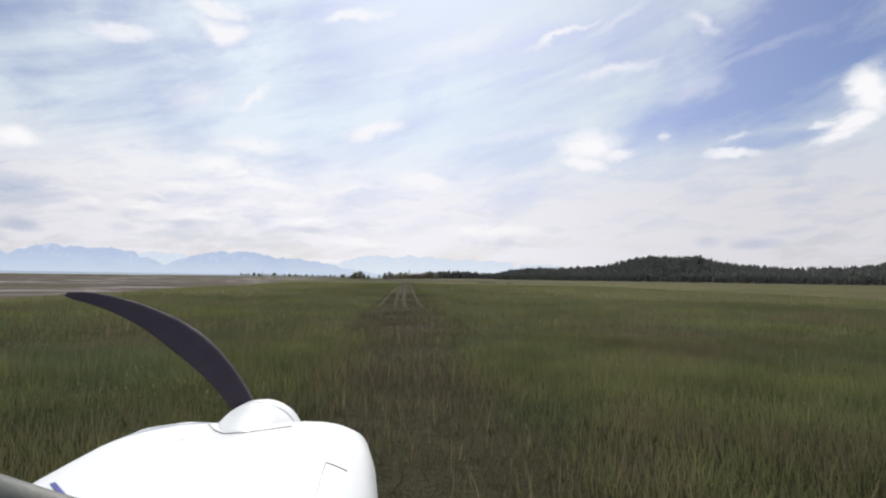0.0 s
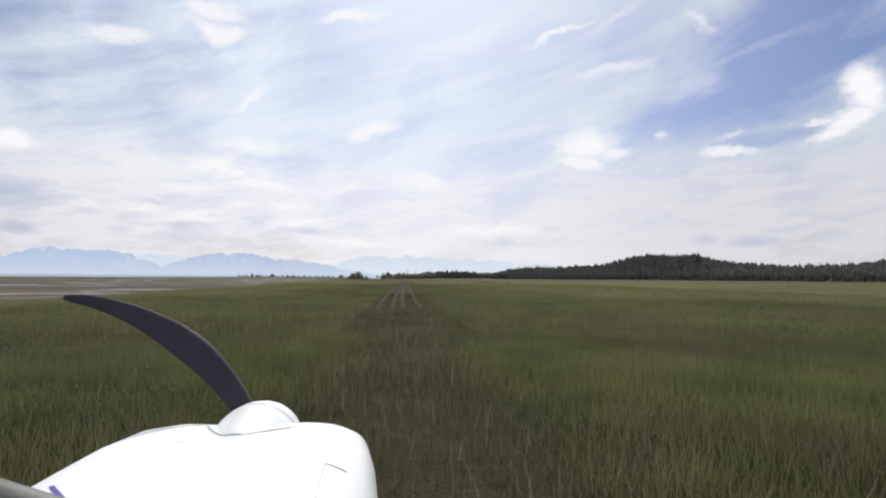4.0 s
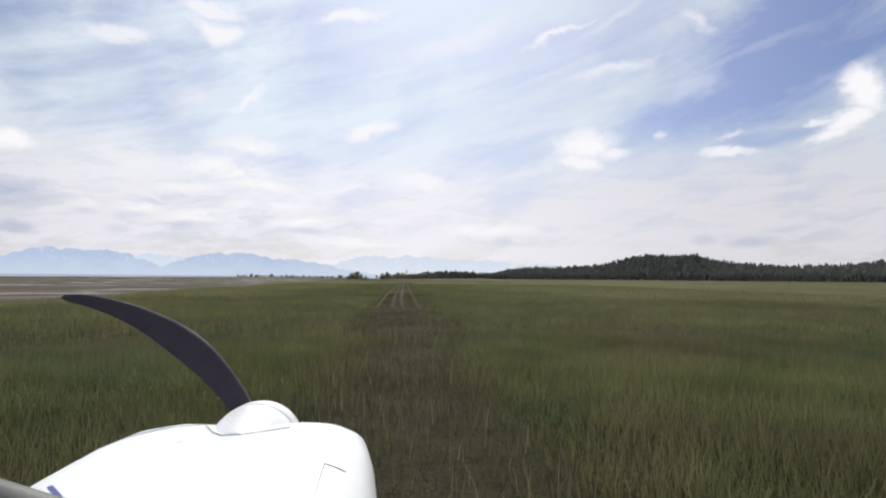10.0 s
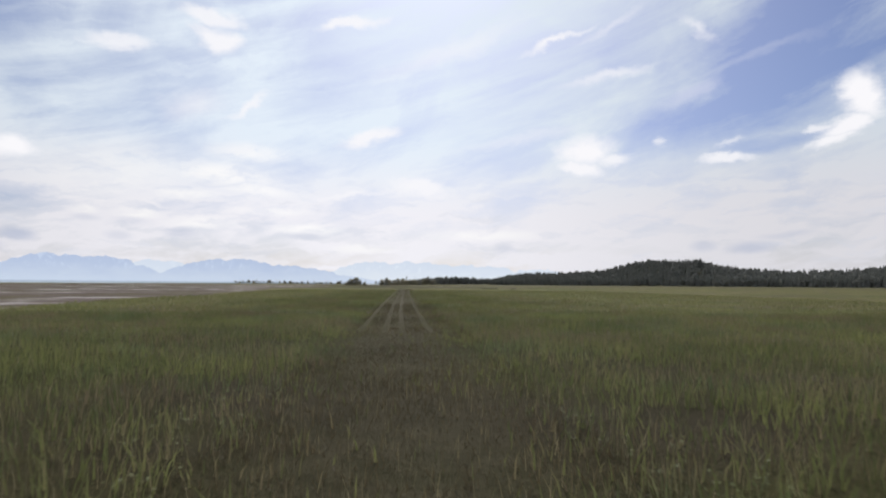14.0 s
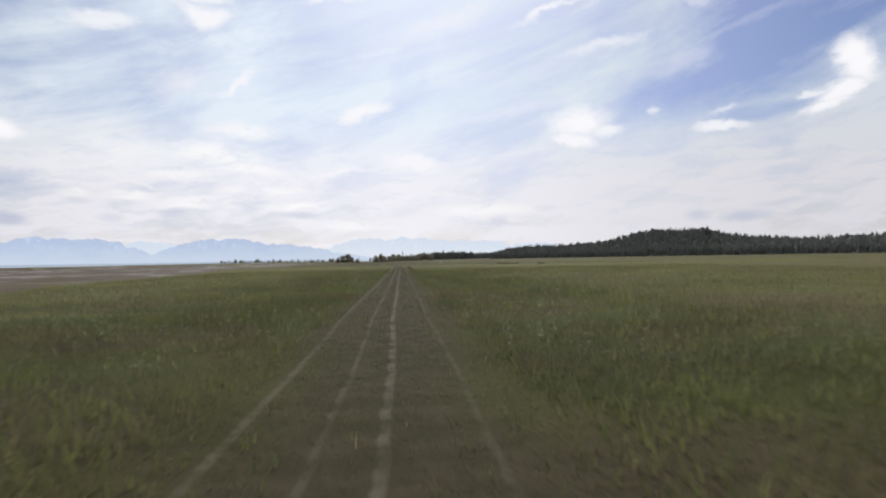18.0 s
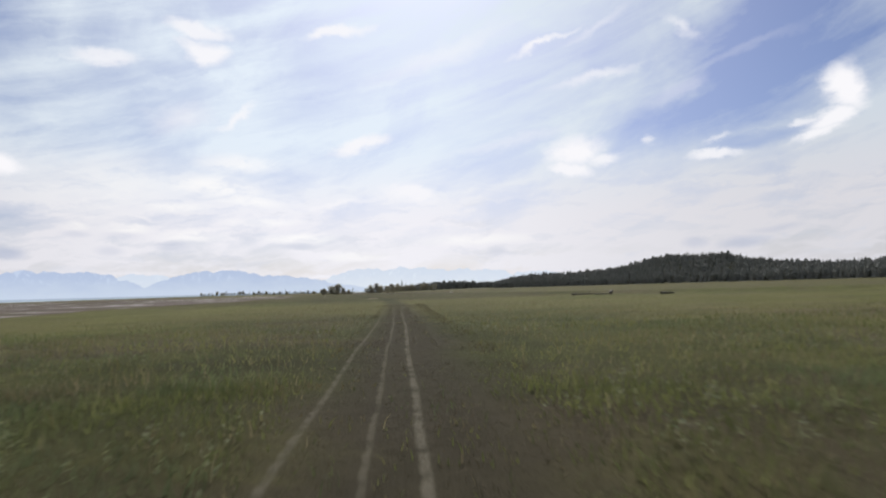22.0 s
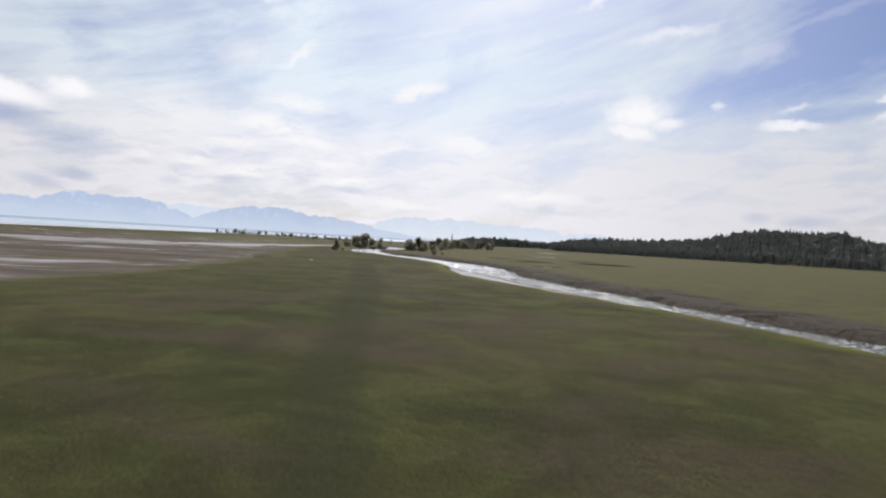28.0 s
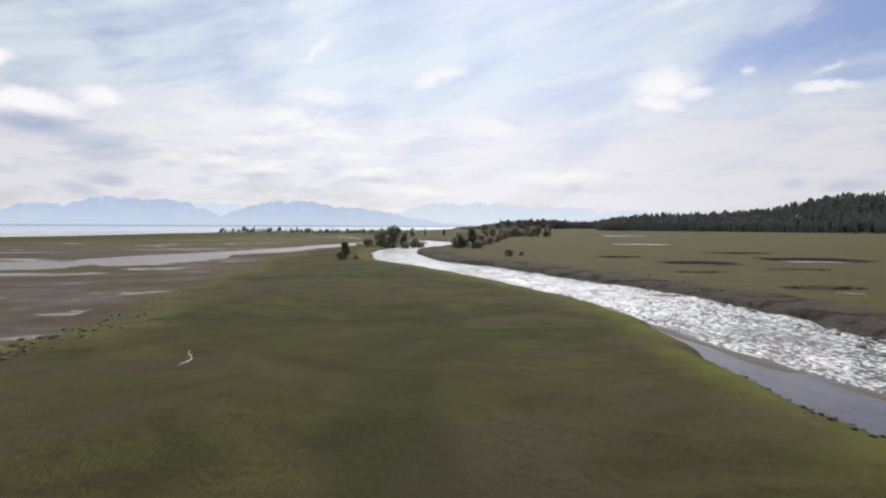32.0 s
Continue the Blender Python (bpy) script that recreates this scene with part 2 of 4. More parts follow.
def foliage(name, dark, light, spread=0.5, through=0.4, dry=None):
    """Leaves or blades that differ from island to island."""
    m, g, p, co = material(name)
    rnd = g.n.new("ShaderNodeNewGeometry").outputs["Random Per Island"]
    patch = g.math("ADD", g.math("MULTIPLY", g.noise(co, 0.09, 3.0), 0.5), g.math("MULTIPLY", g.noise(co, 0.55, 3.0), 0.5))
    f = g.math("ADD", g.math("MULTIPLY", rnd, spread), g.math("MULTIPLY", g.ramp(patch, 0.40, 0.60), 1 - spread))
    c = g.mix(f, dark, light)
    if dry:
        faded = g.math("ADD", g.math("MULTIPLY", g.noise(co, 0.16, 4.0, 0.6), 0.6), g.math("ADD", g.math("MULTIPLY", g.noise(co, 0.9, 3.0), 0.25), g.math("MULTIPLY", rnd, 0.15)))
        c = g.mix(g.ramp(faded, 0.47, 0.60, 0.0, 0.85), c, dry)
        cool = g.ramp(g.noise(g.mapped(co, (1, 1, 1), (0, 0, 0), (31, 12, 0)), 0.22, 4.0, 0.6), 0.50, 0.64, 0.0, 0.7)
        c = g.mix(cool, c, g.mix(f, (0.055, 0.080, 0.038), (0.135, 0.165, 0.085)))
    g.put(p.inputs["Base Color"], c)
    p.inputs["Roughness"].default_value = 0.65
    p.inputs["Specular IOR Level"].default_value = 0.25
    tr = g.n.new("ShaderNodeBsdfTranslucent")
    g.put(tr.inputs[0], c)
    mx = g.n.new("ShaderNodeMixShader")
    mx.inputs[0].default_value = through
    g.l.new(p.outputs[0], mx.inputs[1]), g.l.new(tr.outputs[0], mx.inputs[2])
    g.l.new(mx.outputs[0], g.n["Material Output"].inputs[0])
    return m


def ground_material():
    m, g, p, co = material("meadow_and_mud")
    big = g.noise(g.mapped(co, (0.8, 1.0, 1)), 0.03, 4.0, 0.55, 0.6)
    mid = g.noise(co, 0.22, 5.0, 0.6)
    small = g.noise(co, 1.7, 5.0, 0.62)
    fine = g.noise(co, 14.0, 4.0, 0.65)
    grass = g.mix(g.ramp(big, 0.38, 0.62), (0.058, 0.060, 0.021), (0.090, 0.078, 0.033))
    grass = g.mix(g.ramp(mid, 0.42, 0.66, 0.0, 0.75), grass, (0.092, 0.095, 0.030))
    dry = g.noise(g.mapped(co, (0.8, 1.0, 1), (0, 0, 0), (40, 7, 0)), 0.075, 5.0, 0.6, 0.5)
    grass = g.mix(g.ramp(dry, 0.46, 0.64, 0.0, 0.8), grass, (0.090, 0.068, 0.046))
    blot = g.noise(g.mapped(co, (0.9, 1.0, 1), (0, 0, 0), (3, 91, 0)), 0.16, 6.0, 0.62, 0.8)
    grass = g.mix(g.ramp(blot, 0.51, 0.65, 0.0, 0.5), grass, (0.044, 0.038, 0.020))
    grass = g.mix(g.ramp(blot, 0.49, 0.37, 0.0, 0.45), grass, (0.126, 0.116, 0.044))
    grass = g.mix(g.ramp(small, 0.5, 0.75, 0.0, 0.6), grass, (0.062, 0.048, 0.024))
    grass = g.mix(g.ramp(fine, 0.35, 0.75, 0.0, 0.75), g.mix(0.45, grass, (0.012, 0.016, 0.006)), grass)
    lane = g.attr("lane")
    y = g.xyz(co)[1]
    # grass colour scaled by place, making up for light on the far meadow
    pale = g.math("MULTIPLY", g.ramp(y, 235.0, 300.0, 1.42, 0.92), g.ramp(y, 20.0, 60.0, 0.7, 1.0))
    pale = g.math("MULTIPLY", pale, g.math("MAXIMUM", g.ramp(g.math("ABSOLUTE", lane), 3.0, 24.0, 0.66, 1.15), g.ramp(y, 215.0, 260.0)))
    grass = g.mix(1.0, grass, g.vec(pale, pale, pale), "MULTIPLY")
    grass = g.mix(g.math("MULTIPLY", g.math("MULTIPLY", g.ramp(y, 185.0, 215.0), g.ramp(y, 285.0, 240.0)), g.ramp(big, 0.35, 0.6, 0.2, 0.6)), grass, (0.110, 0.106, 0.040))
    wob = g.math("MULTIPLY", g.math("SUBTRACT", mid, 0.5), 1.6)
    off = g.math("ABSOLUTE", g.math("ADD", lane, wob))
    strip = g.math("MULTIPLY", g.math("MULTIPLY", g.math("MULTIPLY", g.ramp(y, 200.0, 235.0, 1.0, 0.8), g.ramp(y, 250.0, 300.0, 1.0, 0.9)), g.ramp(mid, 0.25, 0.55, 0.55, 1.0)), g.ramp(off, g.math("ADD", g.ramp(y, 320.0, 400.0, 2.3, 3.8), g.ramp(y, 215.0, 190.0, 0.0, 0.4)), g.ramp(y, 320.0, 400.0, 0.5, 1.5), 0.0, 0.9))
    strip = g.math("MULTIPLY", g.math("MULTIPLY", strip, g.ramp(y, 5.0, 75.0, 0.9, 1.0)), g.ramp(y, 500.0, 430.0))
    brown = g.mix(g.ramp(small, 0.35, 0.7), (0.040, 0.036, 0.020), (0.066, 0.056, 0.034))
    brown = g.mix(g.math("MULTIPLY", g.ramp(y, 85.0, 130.0), 0.55), brown, (0.036, 0.029, 0.021))
    brown = g.mix(g.ramp(y, 225.0, 270.0, 0.0, 0.65), brown, (0.030, 0.036, 0.014))
    grass = g.mix(g.math("MULTIPLY", g.attr("lush"), g.ramp(mid, 0.3, 0.6, 0.4, 0.9)), grass, (0.118, 0.118, 0.033))
    grass = g.mix(g.math("MULTIPLY", g.attr("beyond"), g.ramp(mid, 0.3, 0.6, 0.35, 0.8)), grass, (0.100, 0.096, 0.040))
    grass = g.mix(g.math("MULTIPLY", g.attr("beyond"), g.ramp(blot, 0.46, 0.60, 0.0, 0.7)), grass, (0.082, 0.068, 0.044))
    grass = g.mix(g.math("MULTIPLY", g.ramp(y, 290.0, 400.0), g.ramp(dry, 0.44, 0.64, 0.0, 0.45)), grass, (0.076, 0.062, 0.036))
    c = g.mix(strip, grass, brown)
    # worn wheel ruts
    sway = g.math("MULTIPLY", g.math("SUBTRACT", g.noise(g.mapped(co, (0, 0.07, 0)), 1.0, 2.0), 0.5), 0.35)
    u = g.math("ADD", g.math("ADD", lane, sway), g.math("MULTIPLY", g.math("SUBTRACT", small, 0.5), 0.16))
    ruts = None
    for place, half, weight, first, last in ((-1.65, 0.055, 0.55, 35, 228), (-0.62, 0.042, 0.5, 45, 225), (0.06, 0.060, 0.75, 35, 230), (1.22, 0.045, 0.35, 45, 130)):
        d = g.math("ABSOLUTE", g.math("SUBTRACT", u, place))
        k = g.ramp(d, half * 1.7, half * 0.5, 0.0, weight)
        k = g.math("MULTIPLY", k, g.math("MULTIPLY", g.ramp(y, first, first + 50), g.ramp(y, last, last - 45)))
        k = g.math("MULTIPLY", k, g.ramp(small, 0.36, 0.56, 0.25, 1.0))
        ruts = k if ruts is None else g.math("MAXIMUM", ruts, k)
    c = g.mix(ruts, c, g.mix(fine, (0.10, 0.088, 0.062), (0.165, 0.148, 0.112)))
    # tidal mud, with wet patches
    tongue = g.noise(g.mapped(co, (0.6, 1.0, 1), (0, 0, -20)), 0.05, 6.0, 0.62, 0.9)
    rag = g.math("ADD", g.math("MULTIPLY", g.math("SUBTRACT", mid, 0.5), 1.1), g.math("ADD", g.math("MULTIPLY", g.math("SUBTRACT", small, 0.5), 0.7), g.math("MULTIPLY", g.math("SUBTRACT", tongue, 0.5), 1.3)))
    edge = g.math("ADD", g.attr("mud"), rag)
    mud = g.ramp(edge, 0.38, 0.72)
    fringe = g.math("MULTIPLY", g.ramp(edge, 0.05, 0.35), g.ramp(g.attr("mud"), 0.02, 0.2))
    c = g.mix(g.math("MULTIPLY", fringe, 0.7), c, (0.105, 0.098, 0.040))
    wetn = g.noise(g.mapped(co, (0.35, 1.0, 1), (0, 0, -12)), 0.06, 6.0, 0.64, 0.9)
    wet = g.math("MULTIPLY", mud, g.ramp(wetn, 0.56, 0.66))
    mc = g.mix(g.ramp(wetn, 0.34, 0.62), (0.072, 0.053, 0.043), (0.118, 0.096, 0.087))
    mc = g.mix(g.ramp(tongue, 0.47, 0.62, 0.0, 0.75), mc, (0.074, 0.066, 0.032))
    mc = g.mix(g.ramp(mid, 0.52, 0.72, 0.0, 0.7), mc, (0.050, 0.040, 0.030))
    mc = g.mix(g.ramp(wetn, 0.54, 0.63, 0.0, 0.75), mc, (0.25, 0.22, 0.21))
    c = g.mix(mud, c, mc)
    # raw earth of the cut banks
    bank = g.ramp(g.math("ADD", g.attr("bank"), g.math("MULTIPLY", g.math("SUBTRACT", small, 0.5), 0.7)), 0.4, 0.65)
    scarp = g.mix(g.ramp(small, 0.35, 0.7), (0.018, 0.014, 0.010), (0.060, 0.047, 0.034))
    silt = g.mix(g.ramp(small, 0.3, 0.7), (0.050, 0.042, 0.034), (0.088, 0.074, 0.061))
    c = g.mix(bank, c, g.mix(g.math("MAXIMUM", g.ramp(blot, 0.50, 0.58), g.ramp(g.attr("bank"), 1.1, 1.5)), silt, scarp))
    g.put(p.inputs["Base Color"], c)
    rough = g.math("SUBTRACT", 0.92, g.math("MULTIPLY", wet, 0.50))
    g.put(p.inputs["Roughness"], rough)
    g.put(p.inputs["Specular IOR Level"], g.math("ADD", 0.04, g.math("MULTIPLY", wet, 0.4)))
    h = g.math("ADD", g.math("MULTIPLY", small, 0.6), g.math("MULTIPLY", fine, 0.4))
    bump(g, p, g.math("MULTIPLY", h, g.math("SUBTRACT", 1.0, g.math("MULTIPLY", mud, 0.8))), 0.9, 0.25)
    return m


def water_material(name, body, ripple, strength, rough, glitter=0.0, height=0.35):
    m, g, p, co = material(name)
    n1 = g.noise(g.mapped(co, (1.2, 0.55, 1), (0, 0, -8)), ripple, 6.0, 0.62, 0.6)
    n2 = g.noise(co, ripple * 3.7, 4.0, 0.6)
    c = g.mix(g.ramp(n1, 0.35, 0.65), body, tuple(v * 0.7 for v in body))
    if glitter:
        # white flecks painted in for sun glitter on riffles, denser up the far reach
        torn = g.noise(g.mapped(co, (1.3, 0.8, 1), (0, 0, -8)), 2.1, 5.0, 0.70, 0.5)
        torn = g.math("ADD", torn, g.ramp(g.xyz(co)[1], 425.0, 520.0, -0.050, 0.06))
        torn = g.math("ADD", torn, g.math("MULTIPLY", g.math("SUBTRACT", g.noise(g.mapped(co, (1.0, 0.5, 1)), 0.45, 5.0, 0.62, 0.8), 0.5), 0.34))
        white = g.math("MULTIPLY", g.ramp(torn, 0.515, 0.545, 0.0, glitter), g.ramp(g.attr("rapid"), 0.15, 0.8))
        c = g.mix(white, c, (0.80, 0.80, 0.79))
    g.put(p.inputs["Base Color"], c)
    p.inputs["Roughness"].default_value = rough
    p.inputs["IOR"].default_value = 1.33
    bump(g, p, g.math("ADD", n1, g.math("MULTIPLY", n2, 0.35)), strength, height)
    return m


GROUND = ground_material()
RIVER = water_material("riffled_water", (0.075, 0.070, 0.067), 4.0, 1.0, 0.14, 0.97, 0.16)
# pale body colour stands in for sky glare off the shallows
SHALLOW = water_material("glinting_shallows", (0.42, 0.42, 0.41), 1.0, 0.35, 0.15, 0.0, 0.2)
CALM = water_material("calm_silty_water", (0.105, 0.090, 0.092), 0.5, 0.08, 0.2)
WET = water_material("thin_water_over_mud", (0.22, 0.19, 0.18), 0.9, 0.9, 0.5, 0.0, 0.12)
# body colour paled to the haze tint at the mountains' foot
SEA = water_material("haze_tinted_sea", (0.48, 0.56, 0.66), 0.4, 0.6, 0.3)
MUD = plain("wet_mud", (0.060, 0.048, 0.036), (0.10, 0.085, 0.066), 0.95, 1.3, 0, 0.5, 0.08)
BARK = plain("bark", (0.055, 0.043, 0.032), (0.11, 0.09, 0.07), 0.9, 8.0, 0, 0.6, 0.02)
DEADWOOD = plain("bleached_driftwood", (0.36, 0.33, 0.28), (0.55, 0.52, 0.46), 0.8, 7.0, 0, 0.5, 0.02)
DARKWOOD = plain("wet_dark_wood", (0.030, 0.024, 0.018), (0.075, 0.06, 0.046), 0.75, 6.0, 0, 0.5, 0.02)
STONE = plain("pale_stone", (0.16, 0.118, 0.085), (0.33, 0.262, 0.20), 0.85, 5.0, 0, 0.5, 0.02)
BLADE = foliage("meadow_grass", (0.070, 0.086, 0.034), (0.200, 0.208, 0.078), 0.42, 0.5, (0.150, 0.112, 0.080))
# BLADE lightened in colour to stand for sunlit tips on the far meadow
LIT_BLADE = foliage("lightened_seeding_grass", (0.084, 0.094, 0.036), (0.225, 0.225, 0.088), 0.42, 0.55, (0.150, 0.124, 0.078))
RANK_BLADE = foliage("rank_green_grass", (0.058, 0.072, 0.026), (0.175, 0.185, 0.064), 0.5, 0.5, (0.125, 0.096, 0.062))
STRAW = foliage("dry_stems", (0.10, 0.075, 0.036), (0.30, 0.26, 0.15), 0.8)
WEED = foliage("broad_weed_leaves", (0.085, 0.105, 0.040), (0.20, 0.21, 0.085), 0.7)
LANE_STEM = foliage("trampled_brown_stems", (0.044, 0.038, 0.022), (0.115, 0.090, 0.054), 0.6, 0.4)
# needles greyed and lightened to carry the haze before the distant woods
NEEDLE = foliage("haze_greyed_needles", (0.195, 0.200, 0.182), (0.275, 0.275, 0.25), 0.6, 0.65)
LEAF = foliage("willow_leaves", (0.19, 0.18, 0.13), (0.32, 0.29, 0.21), 0.6, 0.7)
WHITE_PAINT = plain("white_aircraft_paint", (0.80, 0.80, 0.79), (0.84, 0.84, 0.83), 0.32, 3.0, 0, 0.02, 0.002)
SEAM = plain("dark_panel_gap", (0.05, 0.05, 0.05), (0.09, 0.09, 0.085), 0.8, 20.0)
BLADE_BLACK = plain("matt_black_blade_paint", (0.026, 0.018, 0.029), (0.036, 0.026, 0.040), 0.8, 9.0, 0, 0.08, 0.002)
STEEL = plain("gear_steel", (0.35, 0.35, 0.35), (0.48, 0.48, 0.47), 0.4, 6.0, 0.9)
RUBBER = plain("tyre_rubber", (0.018, 0.018, 0.018), (0.035, 0.034, 0.033), 0.85, 12.0)
TRIM_GREY = plain("grey_green_trim", (0.055, 0.060, 0.050), (0.085, 0.09, 0.078), 0.6, 5.0)
BLUE_PAINT = plain("blue_stripe_paint", (0.03, 0.03, 0.22), (0.05, 0.05, 0.30), 0.35, 5.0)


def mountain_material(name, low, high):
    """A far range seen through many kilometres of air: a plain glowing backdrop, the haze put into its colour."""
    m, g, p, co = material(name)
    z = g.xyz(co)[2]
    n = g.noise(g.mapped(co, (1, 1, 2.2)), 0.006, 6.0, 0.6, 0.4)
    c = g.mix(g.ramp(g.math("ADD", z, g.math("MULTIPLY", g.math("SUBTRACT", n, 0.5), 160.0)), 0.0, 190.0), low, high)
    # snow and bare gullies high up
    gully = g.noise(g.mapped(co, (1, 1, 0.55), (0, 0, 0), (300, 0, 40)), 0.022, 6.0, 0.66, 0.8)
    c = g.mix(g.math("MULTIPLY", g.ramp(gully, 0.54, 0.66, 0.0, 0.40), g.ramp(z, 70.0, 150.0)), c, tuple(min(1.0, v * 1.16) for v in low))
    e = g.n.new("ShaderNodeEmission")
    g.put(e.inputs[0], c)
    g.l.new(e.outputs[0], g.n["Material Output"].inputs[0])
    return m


# ---- mesh helpers ----
def mesh_from(name, verts, loops, totals, mats, smooth=False):
    me = bpy.data.meshes.new(name)
    verts, loops, totals = np.asarray(verts, np.float32).reshape(-1, 3), np.asarray(loops, np.int32).ravel(), np.asarray(totals, np.int32)
    me.vertices.add(len(verts))
    me.vertices.foreach_set("co", verts.ravel())
    me.loops.add(len(loops))
    me.loops.foreach_set("vertex_index", loops)
    me.polygons.add(len(totals))
    me.polygons.foreach_set("loop_start", np.r_[0, np.cumsum(totals)[:-1]].astype(np.int32))
    me.update(calc_edges=True)
    me.polygons.foreach_set("use_smooth", np.full(len(totals), smooth))
    for mt in mats if isinstance(mats, (list, tuple)) else [mats]:
        me.materials.append(mt)
    return me


def grid_mesh(name, X, Y, Z, mat, smooth=True):
    ny, nx = X.shape
    i = np.arange(ny * nx).reshape(ny, nx)
    q = np.stack([i[:-1, :-1], i[:-1, 1:], i[1:, 1:], i[1:, :-1]], -1).reshape(-1, 4)
    return mesh_from(name, np.stack([X, Y, Z], -1), q, np.full(len(q), 4), mat, smooth)


def part(name, data, mat, parent, label=""):
    if isinstance(data, bmesh.types.BMesh):
        me = bpy.data.meshes.new(name)
        data.to_mesh(me)
        data.free()
    else:
        me = data
    if mat is not None and not me.materials:
        me.materials.append(mat)
    ob = new(name, me)
    ob.parent = parent
    return tagged(ob, label)


def tube(points, radii, sides=8, bm=None, close=True):
    """A tapered tube along points, added to bm."""
    bm = bm or bmesh.new()
    rings = []
    for i, (p, r) in enumerate(zip(points, radii)):
        p, r = Vector(p), float(r)
        d = (Vector(points[min(i + 1, len(points) - 1)]) - Vector(points[max(i - 1, 0)])).normalized()
        a = d.orthogonal().normalized() if abs(d.z) > 0.9 else d.cross(Vector((0, 0, 1))).normalized()
        b = d.cross(a)
        rings.append([bm.verts.new(p + r * (math.cos(k * math.tau / sides) * a + math.sin(k * math.tau / sides) * b)) for k in range(sides)])
    for r0, r1 in zip(rings, rings[1:]):
        for k in range(sides):
            f = bm.faces.new((r0[k], r0[(k + 1) % sides], r1[(k + 1) % sides], r1[k]))
            f.smooth = True
    if close:
        bm.faces.new(rings[0][::-1]), bm.faces.new(rings[-1])
    return bm


def loft(rings, smooth=True, caps=True):
    bm = bmesh.new()
    rows = [[bm.verts.new(v) for v in ring] for ring in rings]
    n = len(rows[0])
    for r0, r1 in zip(rows, rows[1:]):
        for k in range(n):
            bm.faces.new((r0[k], r0[(k + 1) % n], r1[(k + 1) % n], r1[k])).smooth = smooth
    if caps:
        bm.faces.new(rows[0][::-1]), bm.faces.new(rows[-1])
    bmesh.ops.recalc_face_normals(bm, faces=bm.faces)
    return bm


# ---- the lie of the land ----
rng = np.random.default_rng(7)


def fbm(x, y, scale, seed, octaves=4):
    """Smooth value noise for arrays, -1 to 1."""
    out, amp, tot = np.zeros_like(x, float), 1.0, 0.0
    table = np.random.default_rng(seed).uniform(-1, 1, (256, 256))
    for k in range(octaves):
        u, v = x / scale * 2 ** k + 17.3 * k, y / scale * 2 ** k + 9.1 * k
        i, j = np.floor(u).astype(int), np.floor(v).astype(int)
        a, b = u - i, v - j
        a, b = a * a * (3 - 2 * a), b * b * (3 - 2 * b)
        t = lambda p, q: table[(i + p) % 256, (j + q) % 256]
        out += amp * ((t(0, 0) * (1 - a) + t(1, 0) * a) * (1 - b) + (t(0, 1) * (1 - a) + t(1, 1) * a) * b)
        tot += amp
        amp *= 0.5
    return out / tot


def smooth(v, lo, hi):
    t = np.clip((v - lo) / (hi - lo), 0, 1)
    return t * t * (3 - 2 * t)


def spline(points, n):
    """A smooth line through a few control points (x, y, half width)."""
    P, out = np.array(points, float), []
    P = np.vstack([2 * P[0] - P[1], P, 2 * P[-1] - P[-2]])
    for a, b, c, d in zip(P, P[1:], P[2:], P[3:]):
        for t in np.linspace(0, 1, n, endpoint=False):
            out.append(0.5 * (2 * b + (c - a) * t + (2 * a - 5 * b + 4 * c - d) * t * t + (3 * b - a - 3 * c + d) * t ** 3))
    return np.array(out + [P[-2]])


RIVER_LINE = spline(((640, 170, 9), (440, 190, 9), (260, 215, 9), (150, 238, 9), (75, 280, 8), (46, 322, 4.2), (33, 367, 4.4), (27, 384, 5.2), (21, 403, 6.8), (14.6, 421, 8.0), (9.6, 438, 7.8), (7.0, 456, 7.6), (6.6, 476, 7.6), (4.2, 496, 8.2),
                     (-4, 515, 7.6), (-12, 532, 7.4), (-22, 552, 8), (-36, 575, 7), (-46, 612, 7), (-50, 660, 7), (-38, 715, 8), (-45, 770, 7), (-90, 840, 7), (-180, 930, 8), (-330, 1000, 10)), 14)
CREEK_LINE = spline(((-300, 505, 18), (-190, 525, 17), (-125, 548, 15), (-108, 592, 13), (-94, 655, 9), (-82, 725, 6), (-70, 790, 4)), 10)


def river_edge(x, y, line):
    """Metres outside the water's edge (negative inside)."""
    best = np.full(x.shape, 1e9)
    for a, b in zip(line, line[1:]):
        e = b[:2] - a[:2]
        t = np.clip(((x - a[0]) * e[0] + (y - a[1]) * e[1]) / (e @ e), 0, 1)
        d = np.hypot(x - a[0] - t * e[0], y - a[1] - t * e[1]) - (a[2] + t * (b[2] - a[2]))
        best = np.minimum(best, d)
    return best


def lane_x(y):
    """The middle of the mown and worn take-off strip."""
    return np.interp(y, [0, 60, 130, 190, 228, 252, 297, 320, 340, 395, 422, 464, 520, 600], [0.1, -0.4, -0.4, -0.2, -0.5, -1.4, -4.0, -6.7, -9.8, -15.5, -20, -26, -38, -60])


def mud_line(y):
    return np.interp(y, [-200, 0, 60, 115, 180, 275, 330, 400, 480, 520, 600, 740, 900, 1100], [-42, -38, -35, -33, -42, -54, -52, -49, -56, -66, -76, -86, -110, -240])


PONDS = ((36.5, 565, 7, 7), (73, 581, 11, 9), (71, 622, 10, 5), (22.5, 592, 6, 4), (67, 718, 14, 8), (124, 978, 22, 22), (26, 536, 4, 1.6), (33, 508, 5, 1.8), (50, 545, 5, 1.5))
PUDDLES = ((-57.5, 480.5, 7, 2.6), (-71, 551, 9, 4.0), (-68, 497, 7, 2.5), (-60, 466, 6, 2.5), (-95, 190, 20, 5))
HILL_AZ = (4, 9, 10.5, 12, 15.5, 19, 21, 23.7, 27.8, 31, 35.4, 38.6, 42, 50, 62)
